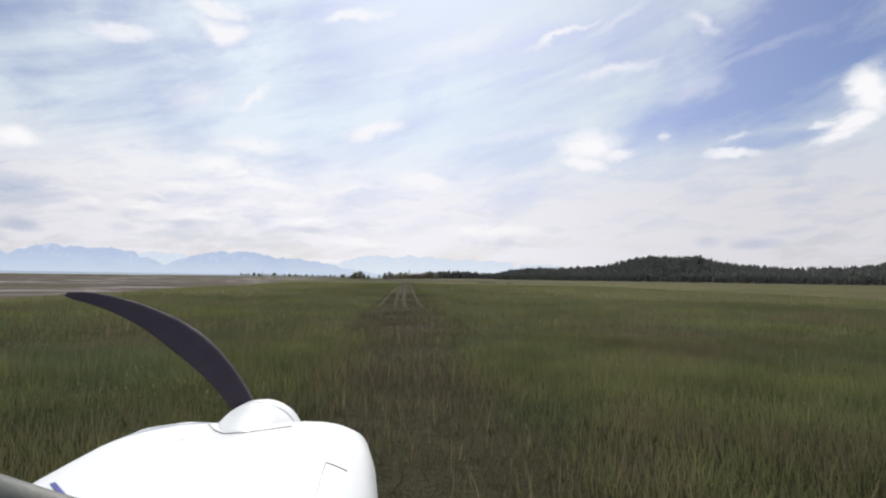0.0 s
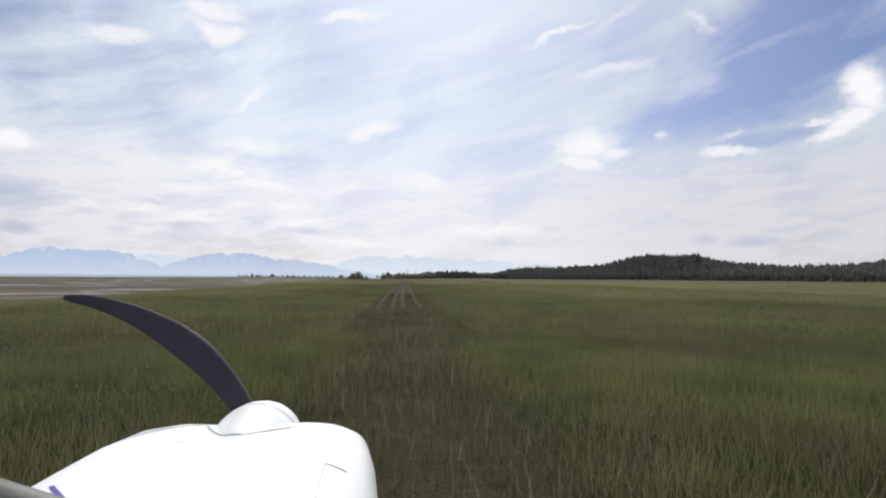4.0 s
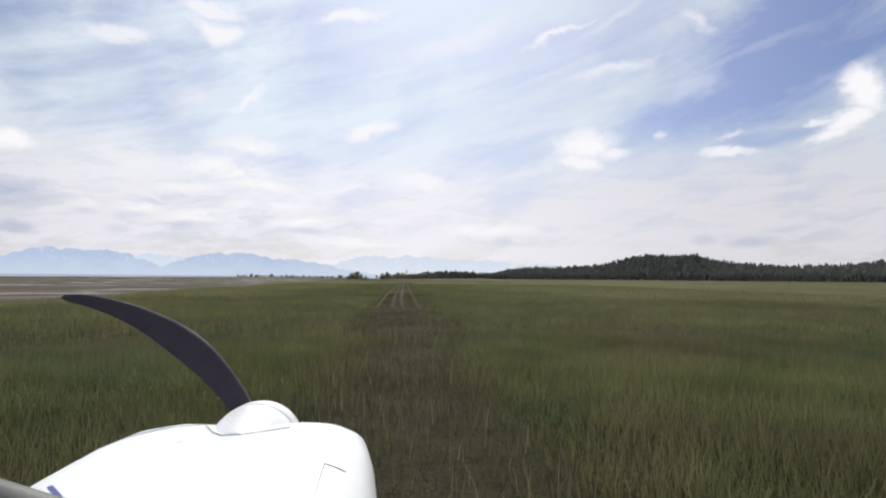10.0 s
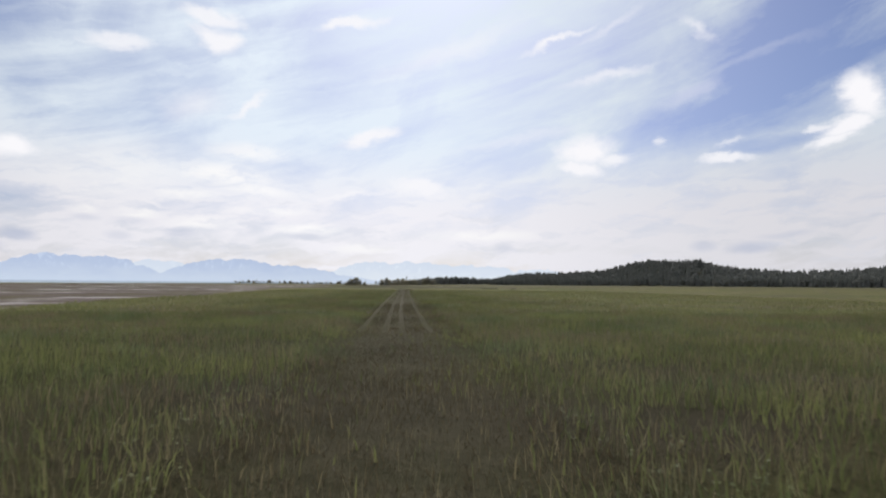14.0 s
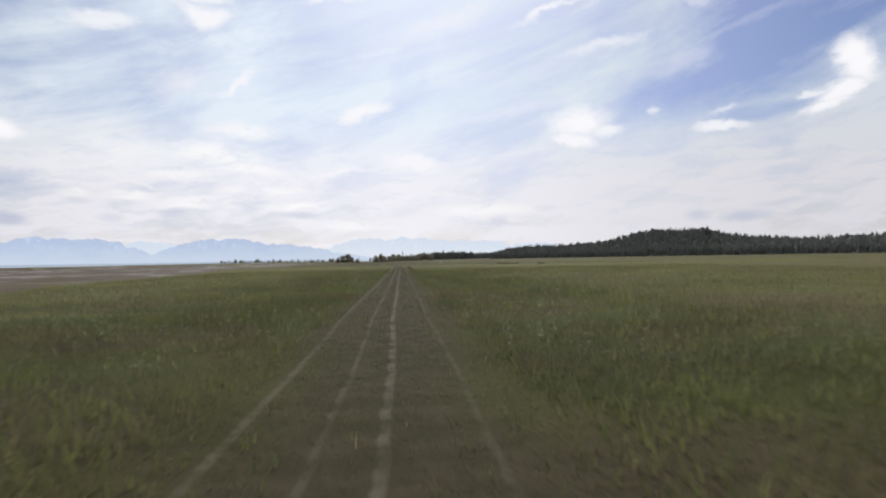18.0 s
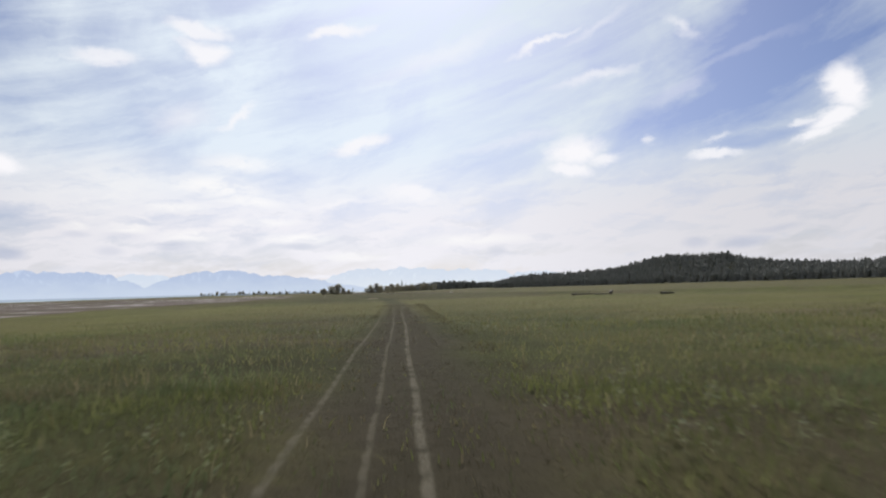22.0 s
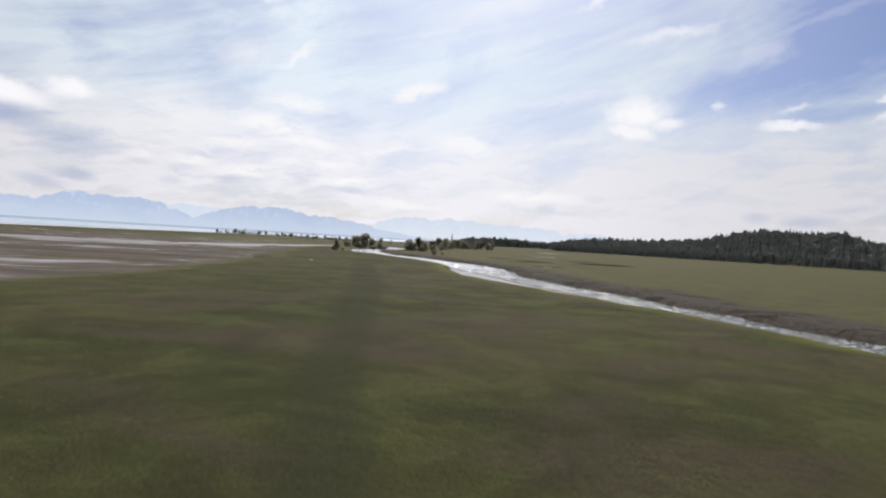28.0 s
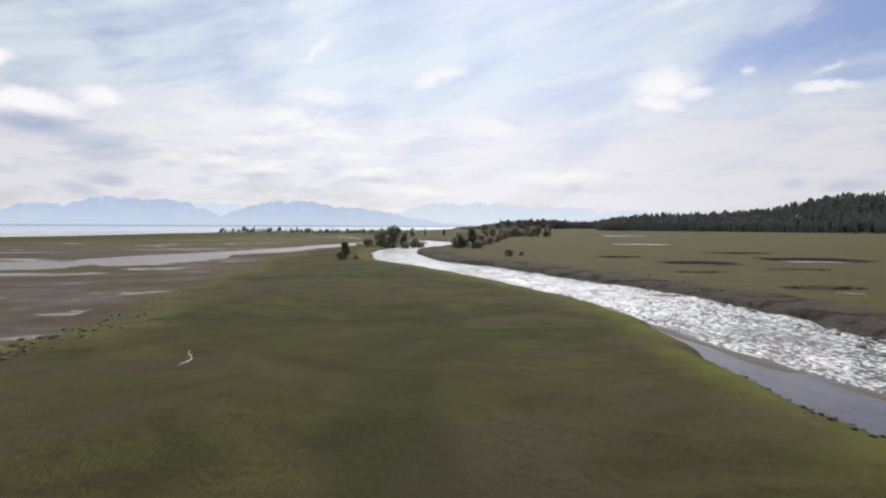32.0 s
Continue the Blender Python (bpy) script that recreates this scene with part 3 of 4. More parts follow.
HILL_H = (0, 2, 14, 20, 21, 24, 38, 51, 46, 25, 15, 16, 19, 24, 20)


def hill_front(azim):
    return 1613 - 18 * (azim - 9.6)


def land(x, y, full=False):
    """Height, and the shares of mud, bare bank."""
    r, azim = np.hypot(x, y), np.degrees(np.arctan2(x, y))
    z = 0.05 * fbm(x, y, 7, 3) + 0.12 * fbm(x, y, 40, 4) * smooth(r, 30, 120)
    mud = smooth(mud_line(y) + 7.0 * fbm(x, y, 60, 25, 2) + 5.0 * fbm(x, y, 16, 5) + 1.6 * fbm(x, y, 5, 15, 3) - x, -8.0, 8.0) * smooth(y, -150, -60)
    marsh = smooth(y + 0.35 * (x + 130) + 40 * fbm(x, y, 90, 6), 590, 680) * smooth(-x, 60, 110)
    shore = smooth(-x - 0.2 * y + 40 * fbm(x, y, 120, 8), 40, 190)
    mud = np.clip(mud * (1 - 0.5 * marsh), 0, 1)
    z = z + (0.09 * fbm(x, y, 3.2, 27, 3) - 0.40) * mud
    d = np.minimum(river_edge(x, y, RIVER_LINE), river_edge(x, y, CREEK_LINE) + 2.0 * mud + 13.0 * fbm(x, y, 24, 29, 4))
    d = d + 1.5 * fbm(x, y, 12, 9, 3) + 0.6 * fbm(x, y, 4, 19, 2)
    cut = smooth(d, 3.2, -0.6)
    z = z * (1 - cut) - 1.5 * cut
    coast = np.interp(y, [0, 815, 1050, 1173, 1330, 1700, 2300, 4900], [500, 330, 325, 300, 220, 90, 60, 110]) + x
    rim = smooth(coast, 150, 100) * smooth(coast, 0, 30) * smooth(y, 100, 300) * smooth(-y, -1500, -1200)
    z = z + 1.5 * rim
    mud = mud * (1 - 0.85 * rim)
    far_side = smooth(x - np.interp(y, RIVER_LINE[:, 1], RIVER_LINE[:, 0]), -2, 2)
    z = z + np.interp(y, [335, 385, 440, 475], [0.5, 0.28, 0.28, 0.0]) * smooth(d, 16, 7) * smooth(d, 1.8, 3.8) * (1 - far_side)
    reach = 3.0 + far_side * (13.0 + 10.0 * fbm(x, y, 14, 17, 3))
    bank = smooth(d, reach, 0.45 * reach) * smooth(d, -3.0, 0.5)
    for px, py, a, b in PONDS:
        e = np.sqrt(((x - px) / a) ** 2 + ((y - py) / b) ** 2) + 0.5 * fbm(x, y, 8, 12, 3)
        c = smooth(e, 1.12, 0.90)
        z = z * (1 - c) - 1.6 * c
        bank = np.maximum(bank, 2.0 * smooth(e, 1.45, 1.15) * smooth(e, 0.45, 0.65))
    sea = smooth(-coast, 0, 60) * smooth(y, 300, 700)
    z = z * (1 - sea) - 2.0 * sea
    # wooded hill
    top = np.interp(azim, HILL_AZ, HILL_H, left=0, right=20)
    f = hill_front(azim)
    z = z + top * smooth(r, f, f + 200) * (y > 0)
    lush = smooth(d, 8, 3.5) * (1 - np.minimum(bank, 1)) * (1 - mud) * (1 - 0.85 * far_side)
    beyond = far_side * smooth(y, 150, 330) * (1 - np.minimum(bank, 1))
    return (z, mud, bank, lush, beyond) if full else (z, mud, bank)


def axis_steps(lo, hi, fine_lo, fine_hi, step, grow=1.14):
    v = list(np.arange(fine_lo, fine_hi, step))
    s, x = step, v[-1]
    while x < hi:
        s *= grow
        x += s
        v.append(min(x, hi))
    s, x = step, v[0]
    while x > lo:
        s *= grow
        x -= s
        v.insert(0, max(x, lo))
    return np.array(v)


GX, GY = np.meshgrid(axis_steps(-4800, 4800, -95, 100, 1.1, 1.05), axis_steps(-1500, 4850, -12, 640, 1.2, 1.04))
GZ, MUDMAP, BANKMAP, LUSH, BEYOND = land(GX, GY, True)
ground_mesh = grid_mesh("ground", GX, GY, GZ, GROUND)
for key, values in (("mud", MUDMAP), ("bank", BANKMAP), ("lush", LUSH), ("beyond", BEYOND), ("lane", GX - lane_x(GY))):
    ground_mesh.attributes.new(key, "FLOAT", "POINT").data.foreach_set("value", values.ravel().astype(np.float32))
ground = tagged(new("ground", ground_mesh), "wide green tidal meadow with a worn grass strip and mudflats", "ground", kind="structure")


def height_at(x, y):
    return float(land(np.array([float(x)]), np.array([float(y)]))[0][0])


def ribbon(name, line, z, mat, label, cols=9, extra=0.0, rough=None):
    """A water surface along a line of (x, y, half width)."""
    L = line
    if rough:
        s_ = np.r_[0, np.cumsum(np.hypot(*np.diff(L[:, :2], axis=0).T))]
        at = np.arange(0, s_[-1], 0.33)
        L = np.stack([np.interp(at, s_, L[:, k]) for k in range(3)], 1)
    t = np.gradient(L[:, :2], axis=0)
    t /= np.linalg.norm(t, axis=1)[:, None]
    nrm = np.stack([t[:, 1], -t[:, 0]], 1)
    s = np.linspace(-1, 1, cols)
    X = L[:, 0:1] + nrm[:, 0:1] * (L[:, 2:3] + extra) * s
    Y = L[:, 1:2] + nrm[:, 1:2] * (L[:, 2:3] + extra) * s
    wave, rapid = rough(X, Y) if rough else (0 * X, 0 * X)
    me = grid_mesh(name, X, Y, z + wave, mat)
    me.attributes.new("rapid", "FLOAT", "POINT").data.foreach_set("value", rapid.ravel().astype(np.float32))
    return tagged(new(name, me), label, "water", kind="structure")


def riffles(X, Y):
    """Broken standing waves, a hand or two high."""
    rapid = smooth(fbm(X, Y, 9, 35, 3), -0.95, -0.1)
    bar = np.interp(Y, [366, 370, 390, 410, 430, 452, 464, 477, 489, 491], [-900, 25, 21, 16, 10.5, 5.0, 0.9, -2.0, -4.6, -900])
    rapid = rapid * smooth(X - bar, 0.0, 1.5)
    return (0.07 * fbm(X, Y * 0.6, 1.8, 33, 3) + 0.10 * fbm(X, Y * 0.6, 0.8, 34, 2)) * (0.10 + 0.90 * rapid), rapid


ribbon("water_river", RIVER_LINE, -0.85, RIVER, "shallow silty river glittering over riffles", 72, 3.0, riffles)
ribbon("water_creek", CREEK_LINE, -0.60, WET, "calm grey tidal creek across the mudflat", extra=9.0)
for k, (px, py, a, b) in enumerate(PONDS):
    ang = np.linspace(0, math.tau, 28, endpoint=False)
    v = np.stack([px + 1.15 * a * np.cos(ang), py + 1.15 * b * np.sin(ang), np.full(28, -0.22 if py > 700 else -0.62)], 1)
    tagged(new("water_pond", mesh_from("water_pond", v, np.arange(28), [28], CALM)), "still grey tide pool sunk in the meadow", "water", kind="structure")
for px, py, a, b in PUDDLES:
    ang = np.linspace(0, math.tau, 72, endpoint=False)
    rr = 1 + 1.15 * fbm(3 * np.cos(ang) + px, 3 * np.sin(ang) + py, 1.2, 37, 4)
    v = np.stack([px + rr * a * np.cos(ang), py + rr * b * np.sin(ang), np.full(72, -0.415)], 1)
    tagged(new("water_puddle", mesh_from("water_puddle", v, np.arange(72), [72], WET)), "shallow pale puddle on the mudflat", "water", kind="structure")
sea_x, sea_y = np.meshgrid(np.linspace(-4800, 900, 20), np.linspace(300, 4800, 20))
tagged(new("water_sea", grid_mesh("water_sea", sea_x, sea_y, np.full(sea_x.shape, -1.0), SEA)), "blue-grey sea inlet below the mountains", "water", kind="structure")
SHALLOWS = spline(((-620, 600, 110), (-480, 800, 110), (-475, 960, 115), (-430, 1200, 120), (-310, 1370, 80), (-170, 1620, 60), (-110, 2000, 60)), 8)
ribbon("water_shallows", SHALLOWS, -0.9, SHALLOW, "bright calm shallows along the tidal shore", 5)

# a low mud bar parting the calm side channel from the river, and the calm water itself
BAR = spline(((26, 370, 0.8), (21.5, 390, 1.2), (16.5, 410, 1.5), (10.5, 430, 1.5), (5.0, 452, 1.3), (0.9, 464, 1.2), (-2.0, 477, 1.0), (-4.6, 489, 0.8)), 12)
t_bar = np.linspace(-1, 1, 7)
tagged(new("mud_bar", grid_mesh("mud_bar", BAR[:, 0:1] + BAR[:, 2:3] * t_bar, BAR[:, 1:2] + 0 * t_bar,
       -0.96 + 0.24 * (1 - t_bar ** 2) + 0.16 * fbm(BAR[:, 0:1] + t_bar * 3, BAR[:, 1:2] + t_bar, 3.0, 31), MUD)),
       "narrow bare mud bar in the river", "mud bar", kind="structure")
side_x = np.stack([BAR[:, 0], np.interp(BAR[:, 1], RIVER_LINE[:, 1], RIVER_LINE[:, 0] - RIVER_LINE[:, 2]) - 4.0], 1)
tagged(new("water_side_channel", grid_mesh("water_side_channel", side_x, np.stack([BAR[:, 1]] * 2, 1), np.full(side_x.shape, -0.78), CALM)),
       "smooth grey side channel along the near bank", "water", kind="structure")

# far ranges: each a ridge line of a few summits, roughened
def range_of_mountains(name, dist, peaks, mat, seed, label):
    a = np.radians(np.linspace(-62, 62, 1400))
    prof = np.interp(np.degrees(a), [p[0] for p in peaks], [p[1] for p in peaks])
    jag = 0.30 * fbm(a * 57.3, 0 * a, 2.0, seed, 7) + 0.55 * (0.3 - np.abs(fbm(a * 57.3, 0 * a, 1.3, seed + 9, 5)))
    prof = np.radians(prof + jag * smooth(prof, 0.1, 1.4)) * dist
    s = np.linspace(0, 1, 10)[:, None]
    R = dist + 40 * s
    Z = -4 + (prof[None, :] + 4) * s ** 0.75
    return tagged(new(name, grid_mesh(name, R * np.sin(a) - 8, R * np.cos(a) + 205, Z, mat)), label, "mountains", kind="structure")


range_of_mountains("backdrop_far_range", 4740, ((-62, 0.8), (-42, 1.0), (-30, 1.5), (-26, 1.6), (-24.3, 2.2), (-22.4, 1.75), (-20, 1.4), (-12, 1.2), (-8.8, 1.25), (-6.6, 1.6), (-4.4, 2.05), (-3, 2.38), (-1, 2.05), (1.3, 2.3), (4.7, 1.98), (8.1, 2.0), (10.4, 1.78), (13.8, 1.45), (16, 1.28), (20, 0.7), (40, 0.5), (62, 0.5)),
                   mountain_material("haze_painted_far_mountains", (0.74, 0.80, 0.88), (0.66, 0.735, 0.855)), 41, "pale hazy blue mountain range with snow on the far shore")
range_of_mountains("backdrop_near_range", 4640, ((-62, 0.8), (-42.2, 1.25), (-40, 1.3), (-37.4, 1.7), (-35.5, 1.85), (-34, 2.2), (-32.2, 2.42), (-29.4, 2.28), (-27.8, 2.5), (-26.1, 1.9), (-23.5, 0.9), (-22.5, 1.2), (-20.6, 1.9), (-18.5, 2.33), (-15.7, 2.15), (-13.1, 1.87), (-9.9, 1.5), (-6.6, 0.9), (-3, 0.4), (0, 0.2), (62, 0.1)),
                   mountain_material("haze_painted_near_mountains", (0.59, 0.675, 0.815), (0.475, 0.565, 0.755)), 43, "hazy blue mountain range beyond the inlet")

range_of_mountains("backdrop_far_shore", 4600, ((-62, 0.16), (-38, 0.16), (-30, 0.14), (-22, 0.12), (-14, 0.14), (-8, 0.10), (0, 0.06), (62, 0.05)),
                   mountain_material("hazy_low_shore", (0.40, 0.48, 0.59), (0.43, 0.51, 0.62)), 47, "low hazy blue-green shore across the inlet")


# ---- far woods ----
def spruce_arrays(seed, layers=4, sides=6):
    """Jagged stacked skirts of a conifer, one unit high."""
    g = np.random.default_rng(seed)
    V, L, T = [], [], []
    for k in range(layers):
        z0, z1 = 0.06 + 0.86 * k / layers, 0.06 + 0.86 * k / layers + 1.35 / layers
        r = 0.19 * (1 - 0.86 * k / layers) ** 0.9
        base = len(V)
        off = g.uniform(0, 6)
        for s in range(sides):
            a = off + s * math.tau / sides
            rr = r * g.uniform(0.65, 1.25)
            V.append((rr * math.cos(a), rr * math.sin(a), z0 + g.uniform(-0.03, 0.03)))
        V.append((0, 0, min(1.0, z1)))
        for s in range(sides):
            L += [base + s, base + (s + 1) % sides, base + sides]
            T.append(3)
    return np.array(V), np.array(L), T


def leafy_arrays(seed, rings=5, sides=8):
    """A lumpy rounded broadleaf crown, one unit high."""
    g = np.random.default_rng(seed)
    V, L, T = [], [], []
    for k in range(rings):
        z = 0.10 + 0.84 * k / (rings - 1)
        r = 0.22 * math.sin(math.pi * (0.12 + 0.80 * k / (rings - 1))) ** 0.7
        for q in range(sides):
            a, rr = q * math.tau / sides + 0.4 * k, r * g.uniform(0.6, 1.3)
            V.append((rr * math.cos(a), rr * math.sin(a), z + g.uniform(-0.07, 0.07)))
    for k in range(rings - 1):
        for q in range(sides):
            i, j = k * sides + q, k * sides + (q + 1) % sides
            L += [i, j, j + sides, i, j + sides, i + sides]
            T += [3, 3]
    V.append((0, 0, 1.0))
    for q in range(sides):
        L += [(rings - 1) * sides + q, (rings - 1) * sides + (q + 1) % sides, rings * sides]
        T.append(3)
    return np.array(V), np.array(L), T


def woods(name, spots, seed, label):
    g = np.random.default_rng(seed)
    kinds = [spruce_arrays(seed + k) for k in range(4)] + [leafy_arrays(seed + 4)]
    V, L, T, base = [], [], [], 0
    for x, y, z, h in spots:
        v, l, t = kinds[g.integers(5)]
        a = g.uniform(0, math.tau)
        c, s = math.cos(a), math.sin(a)
        wide = h * g.uniform(0.8, 1.5)
        V.append(np.stack([x + wide * (v[:, 0] * c - v[:, 1] * s), y + wide * (v[:, 0] * s + v[:, 1] * c), z - 0.3 + h * v[:, 2]], 1))
        L.append(l + base)
        T += t
        base += len(v)
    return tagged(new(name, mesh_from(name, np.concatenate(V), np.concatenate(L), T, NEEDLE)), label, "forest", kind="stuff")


def forest_spots(n, a0, a1, deep, h0, h1, front, seed, taper=((0, 1), (1, 1))):
    g = np.random.default_rng(seed)
    azim = g.uniform(a0, a1, n)
    r = np.array([front(a) for a in azim]) + deep * g.uniform(0, 1, n) ** 1.3 + 6
    x, y = r * np.sin(np.radians(azim)), r * np.cos(np.radians(azim))
    z = land(x, y)[0]
    return np.stack([x, y, z, g.uniform(h0, h1, n) * g.choice([0.75, 1, 1, 1.2], n) * np.interp(azim, *taper)], 1)


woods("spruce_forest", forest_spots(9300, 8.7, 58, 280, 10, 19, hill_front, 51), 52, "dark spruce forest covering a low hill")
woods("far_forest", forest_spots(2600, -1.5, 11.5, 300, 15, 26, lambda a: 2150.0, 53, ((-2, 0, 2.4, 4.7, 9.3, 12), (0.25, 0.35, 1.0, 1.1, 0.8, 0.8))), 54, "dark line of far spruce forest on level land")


# ---- the parked aircraft's nose ----
AX_X, AX_Z = -0.63, 1.265
plane_root = tagged(new("aircraft_nose"), "white aircraft nose with black two-bladed propeller on a grass strip", "aircraft")
plane_root.location = (AX_X, 2.0, 0)
TO_ROOT = Matrix.Translation((-AX_X, -2.0, 0))
STATIONS = ((2.50, 0.34, 1.345, 0.90, 3.2), (2.47, 0.40, 1.376, 0.80, 3.8), (2.41, 0.450, 1.400, 0.72, 5.6), (2.30, 0.488, 1.414, 0.66, 6.6),
            (2.10, 0.520, 1.420, 0.62, 6.6), (1.80, 0.550, 1.424, 0.58, 5.4), (1.50, 0.580, 1.432, 0.55, 4.0), (1.18, 0.610, 1.446, 0.52, 3.4))


def station(y):
    ys = [s[0] for s in STATIONS][::-1]
    return [float(np.interp(y, ys, [s[k] for s in STATIONS][::-1])) for k in range(1, 5)]


def cowl_ring(y, grow=0.0, count=56):
    w_, top, low, n = station(y)
    zc, h = (top + low) / 2, (top - low) / 2
    out = []
    for k in range(count):
        a = math.tau * k / count
        c, s = math.cos(a), math.sin(a)
        x = AX_X + 0.014 + (w_ + grow) * math.copysign(abs(c) ** (2 / n), c)
        z = zc + (h + grow) * math.copysign(abs(s) ** (2 / n), s)
        # the lip dips where the spinner meets the cowling
        if s > 0:
            z -= 0.035 * math.exp(-((x - AX_X + 0.05) / 0.10) ** 2) * max(0.0, (y - 2.20) / 0.3)
        out.append((x, y, z))
    return out


bm = loft([cowl_ring(y) for y in (2.50, 2.485, 2.47, 2.44, 2.41, 2.36, 2.30, 2.2, 2.1, 1.95, 1.8, 1.65, 1.5, 1.35, 1.18)])
bm.transform(TO_ROOT)
cowling = part("cowling", bm, WHITE_PAINT, plane_root)


def cowl_top(x, y):
    w_, top, low, n = station(y)
    u = min(0.995, abs(x - AX_X - 0.014) / w_)
    return (top + low) / 2 + (top - low) / 2 * (1 - u ** n) ** (1 / n)


def cowl_line(name, pts, half, mat, label, lift=0.0025):
    bm = bmesh.new()
    rows = []
    for (x0, y0), (x1, y1) in zip(pts, pts[1:]):
        for t in np.linspace(0, 1, 8):
            x, y = x0 + (x1 - x0) * t, y0 + (y1 - y0) * t
            d = Vector((y1 - y0, x0 - x1, 0)).normalized() * half
            rows.append([bm.verts.new((x + s * d.x, y + s * d.y, cowl_top(x + s * d.x, y + s * d.y) + lift)) for s in (-1, 1)])
    for a, b in zip(rows, rows[1:]):
        bm.faces.new((a[0], a[1], b[1], b[0]))
    bm.transform(TO_ROOT)
    ob = part(name, bm, mat, cowling, label)
    m = ob.modifiers.new("thick", "SOLIDIFY")
    m.thickness = 0.002
    return ob


cowl_line("hatch_seam", ((-0.245, 1.83), (-0.232, 1.50)), 0.0010, SEAM, "thin dark gap of the oil filler hatch")
cowl_line("hatch_seam", ((-0.245, 1.83), (-0.175, 1.80)), 0.0010, SEAM, "thin dark gap of the oil filler hatch")
cowl_line("fairing_seam", ((-0.77, 2.31), (-0.71, 2.20), (-0.66, 2.147), (-0.60, 2.163), (-0.544, 2.195), (-0.437, 2.266)), 0.0012, SEAM, "thin dark seam under the spinner fairing")
cowl_line("paint_stripe", ((-0.97, 1.66), (-0.74, 1.38)), 0.006, BLUE_PAINT, "thin blue painted stripe near the windscreen")

# spinner: a rounded cone ahead of the cowling, with its back plate
prof = [(0.188, 2.505), (0.190, 2.53), (0.187, 2.58), (0.176, 2.64), (0.152, 2.70), (0.118, 2.755), (0.075, 2.80), (0.03, 2.825), (0.006, 2.83)]
bm = loft([[(AX_X + r * math.cos(a), y, AX_Z + r * math.sin(a)) for a in np.linspace(0, math.tau, 40, endpoint=False)] for r, y in prof])
bm.transform(TO_ROOT)
spinner = part("spinner", bm, WHITE_PAINT, plane_root, "rounded white propeller spinner")
bm = loft([[(AX_X - 0.02 * (2.5 - y) + r * math.cos(a), y, AX_Z + 0.004 + r * math.sin(a)) for a in np.linspace(0, math.tau, 40, endpoint=False)]
           for r, y in ((0.10, 2.13), (0.146, 2.15), (0.156, 2.20), (0.165, 2.27), (0.176, 2.35), (0.183, 2.43), (0.187, 2.492), (0.180, 2.496))])
bm.transform(TO_ROOT)
fairing = part("spinner_fairing", bm, WHITE_PAINT, plane_root, "white rounded fairing behind the spinner")
bm = loft([[(AX_X + r * math.cos(a), y, AX_Z + r * math.sin(a)) for a in np.linspace(0, math.tau, 40, endpoint=False)] for r, y in ((0.150, 2.494), (0.160, 2.497), (0.160, 2.504), (0.150, 2.506))])
bm.transform(TO_ROOT)
part("back_plate", bm, SEAM, spinner, "dark gap between spinner and fairing")


def blade_mesh(turn):
    """A swept blade from hub to tip, its section twisted along the way."""
    rings = []
    for r in np.linspace(0.10, 1.07, 22).tolist():
        u = (r - 0.10) / 0.97
        chord = 0.100 + 0.050 * math.sin(min(1.0, u * 1.5) * math.pi * 0.62) - 0.105 * max(0.0, u - 0.45) / 0.55
        if u > 0.97:
            chord *= 0.55
        thick = 0.030 * (1 - u) + 0.006
        twist = radians(58 - 36 * u)
        sweep = radians(turn + 20 - 28 * u ** 1.1)
        along = Vector((-math.cos(sweep), 0, math.sin(sweep)))
        across = Vector((math.sin(sweep), 0, math.cos(sweep)))
        c = Vector((AX_X, 2.575, AX_Z)) + along * r
        ring = []
        for k in range(14):
            a = math.tau * k / 14
            p, q = 0.5 * chord * math.cos(a), thick * math.sin(a) * (0.6 + 0.4 * math.cos(a))
            ring.append(c + across * (p * math.cos(twist) - q * math.sin(twist)) + Vector((0, 1, 0)) * (p * math.sin(twist) + q * math.cos(twist)))
        rings.append(ring)
    return loft(rings)


for turn in (45.0, 225.0):
    bm = blade_mesh(turn)
    bm.transform(TO_ROOT)
    part("propeller_blade", bm, BLADE_BLACK, plane_root, "matt black swept propeller blade")
# nose gear, under the cowling
bm = tube([(0, 0.05, 0.62), (0, 0.12, 0.30), (0, 0.14, 0.16)], [0.035, 0.03, 0.022], 12)
part("nose_leg", bm, STEEL, plane_root, "steel nose gear leg")
ring = []
for k in range(28):
    a = math.tau * k / 28
    ring.append([(0.07 * math.cos(b), 0.14 + (0.145 + 0.055 * math.sin(b)) * math.cos(a), 0.20 + (0.145 + 0.055 * math.sin(b)) * math.sin(a)) for b in np.linspace(0, math.tau, 12, endpoint=False)])
bm = loft(ring + [ring[0]], caps=False)
bmesh.ops.remove_doubles(bm, verts=bm.verts, dist=1e-5)
wheel = part("nose_wheel", bm, RUBBER, plane_root, "black rubber nose tyre")
bm = loft([[(x, 0.14 + r * math.cos(a), 0.20 + r * math.sin(a)) for a in np.linspace(0, math.tau, 24, endpoint=False)] for x, r in ((-0.06, 0.05), (-0.035, 0.10), (0.035, 0.10), (0.06, 0.05))])
part("wheel_rim", bm, STEEL, wheel, "dull steel wheel rim")
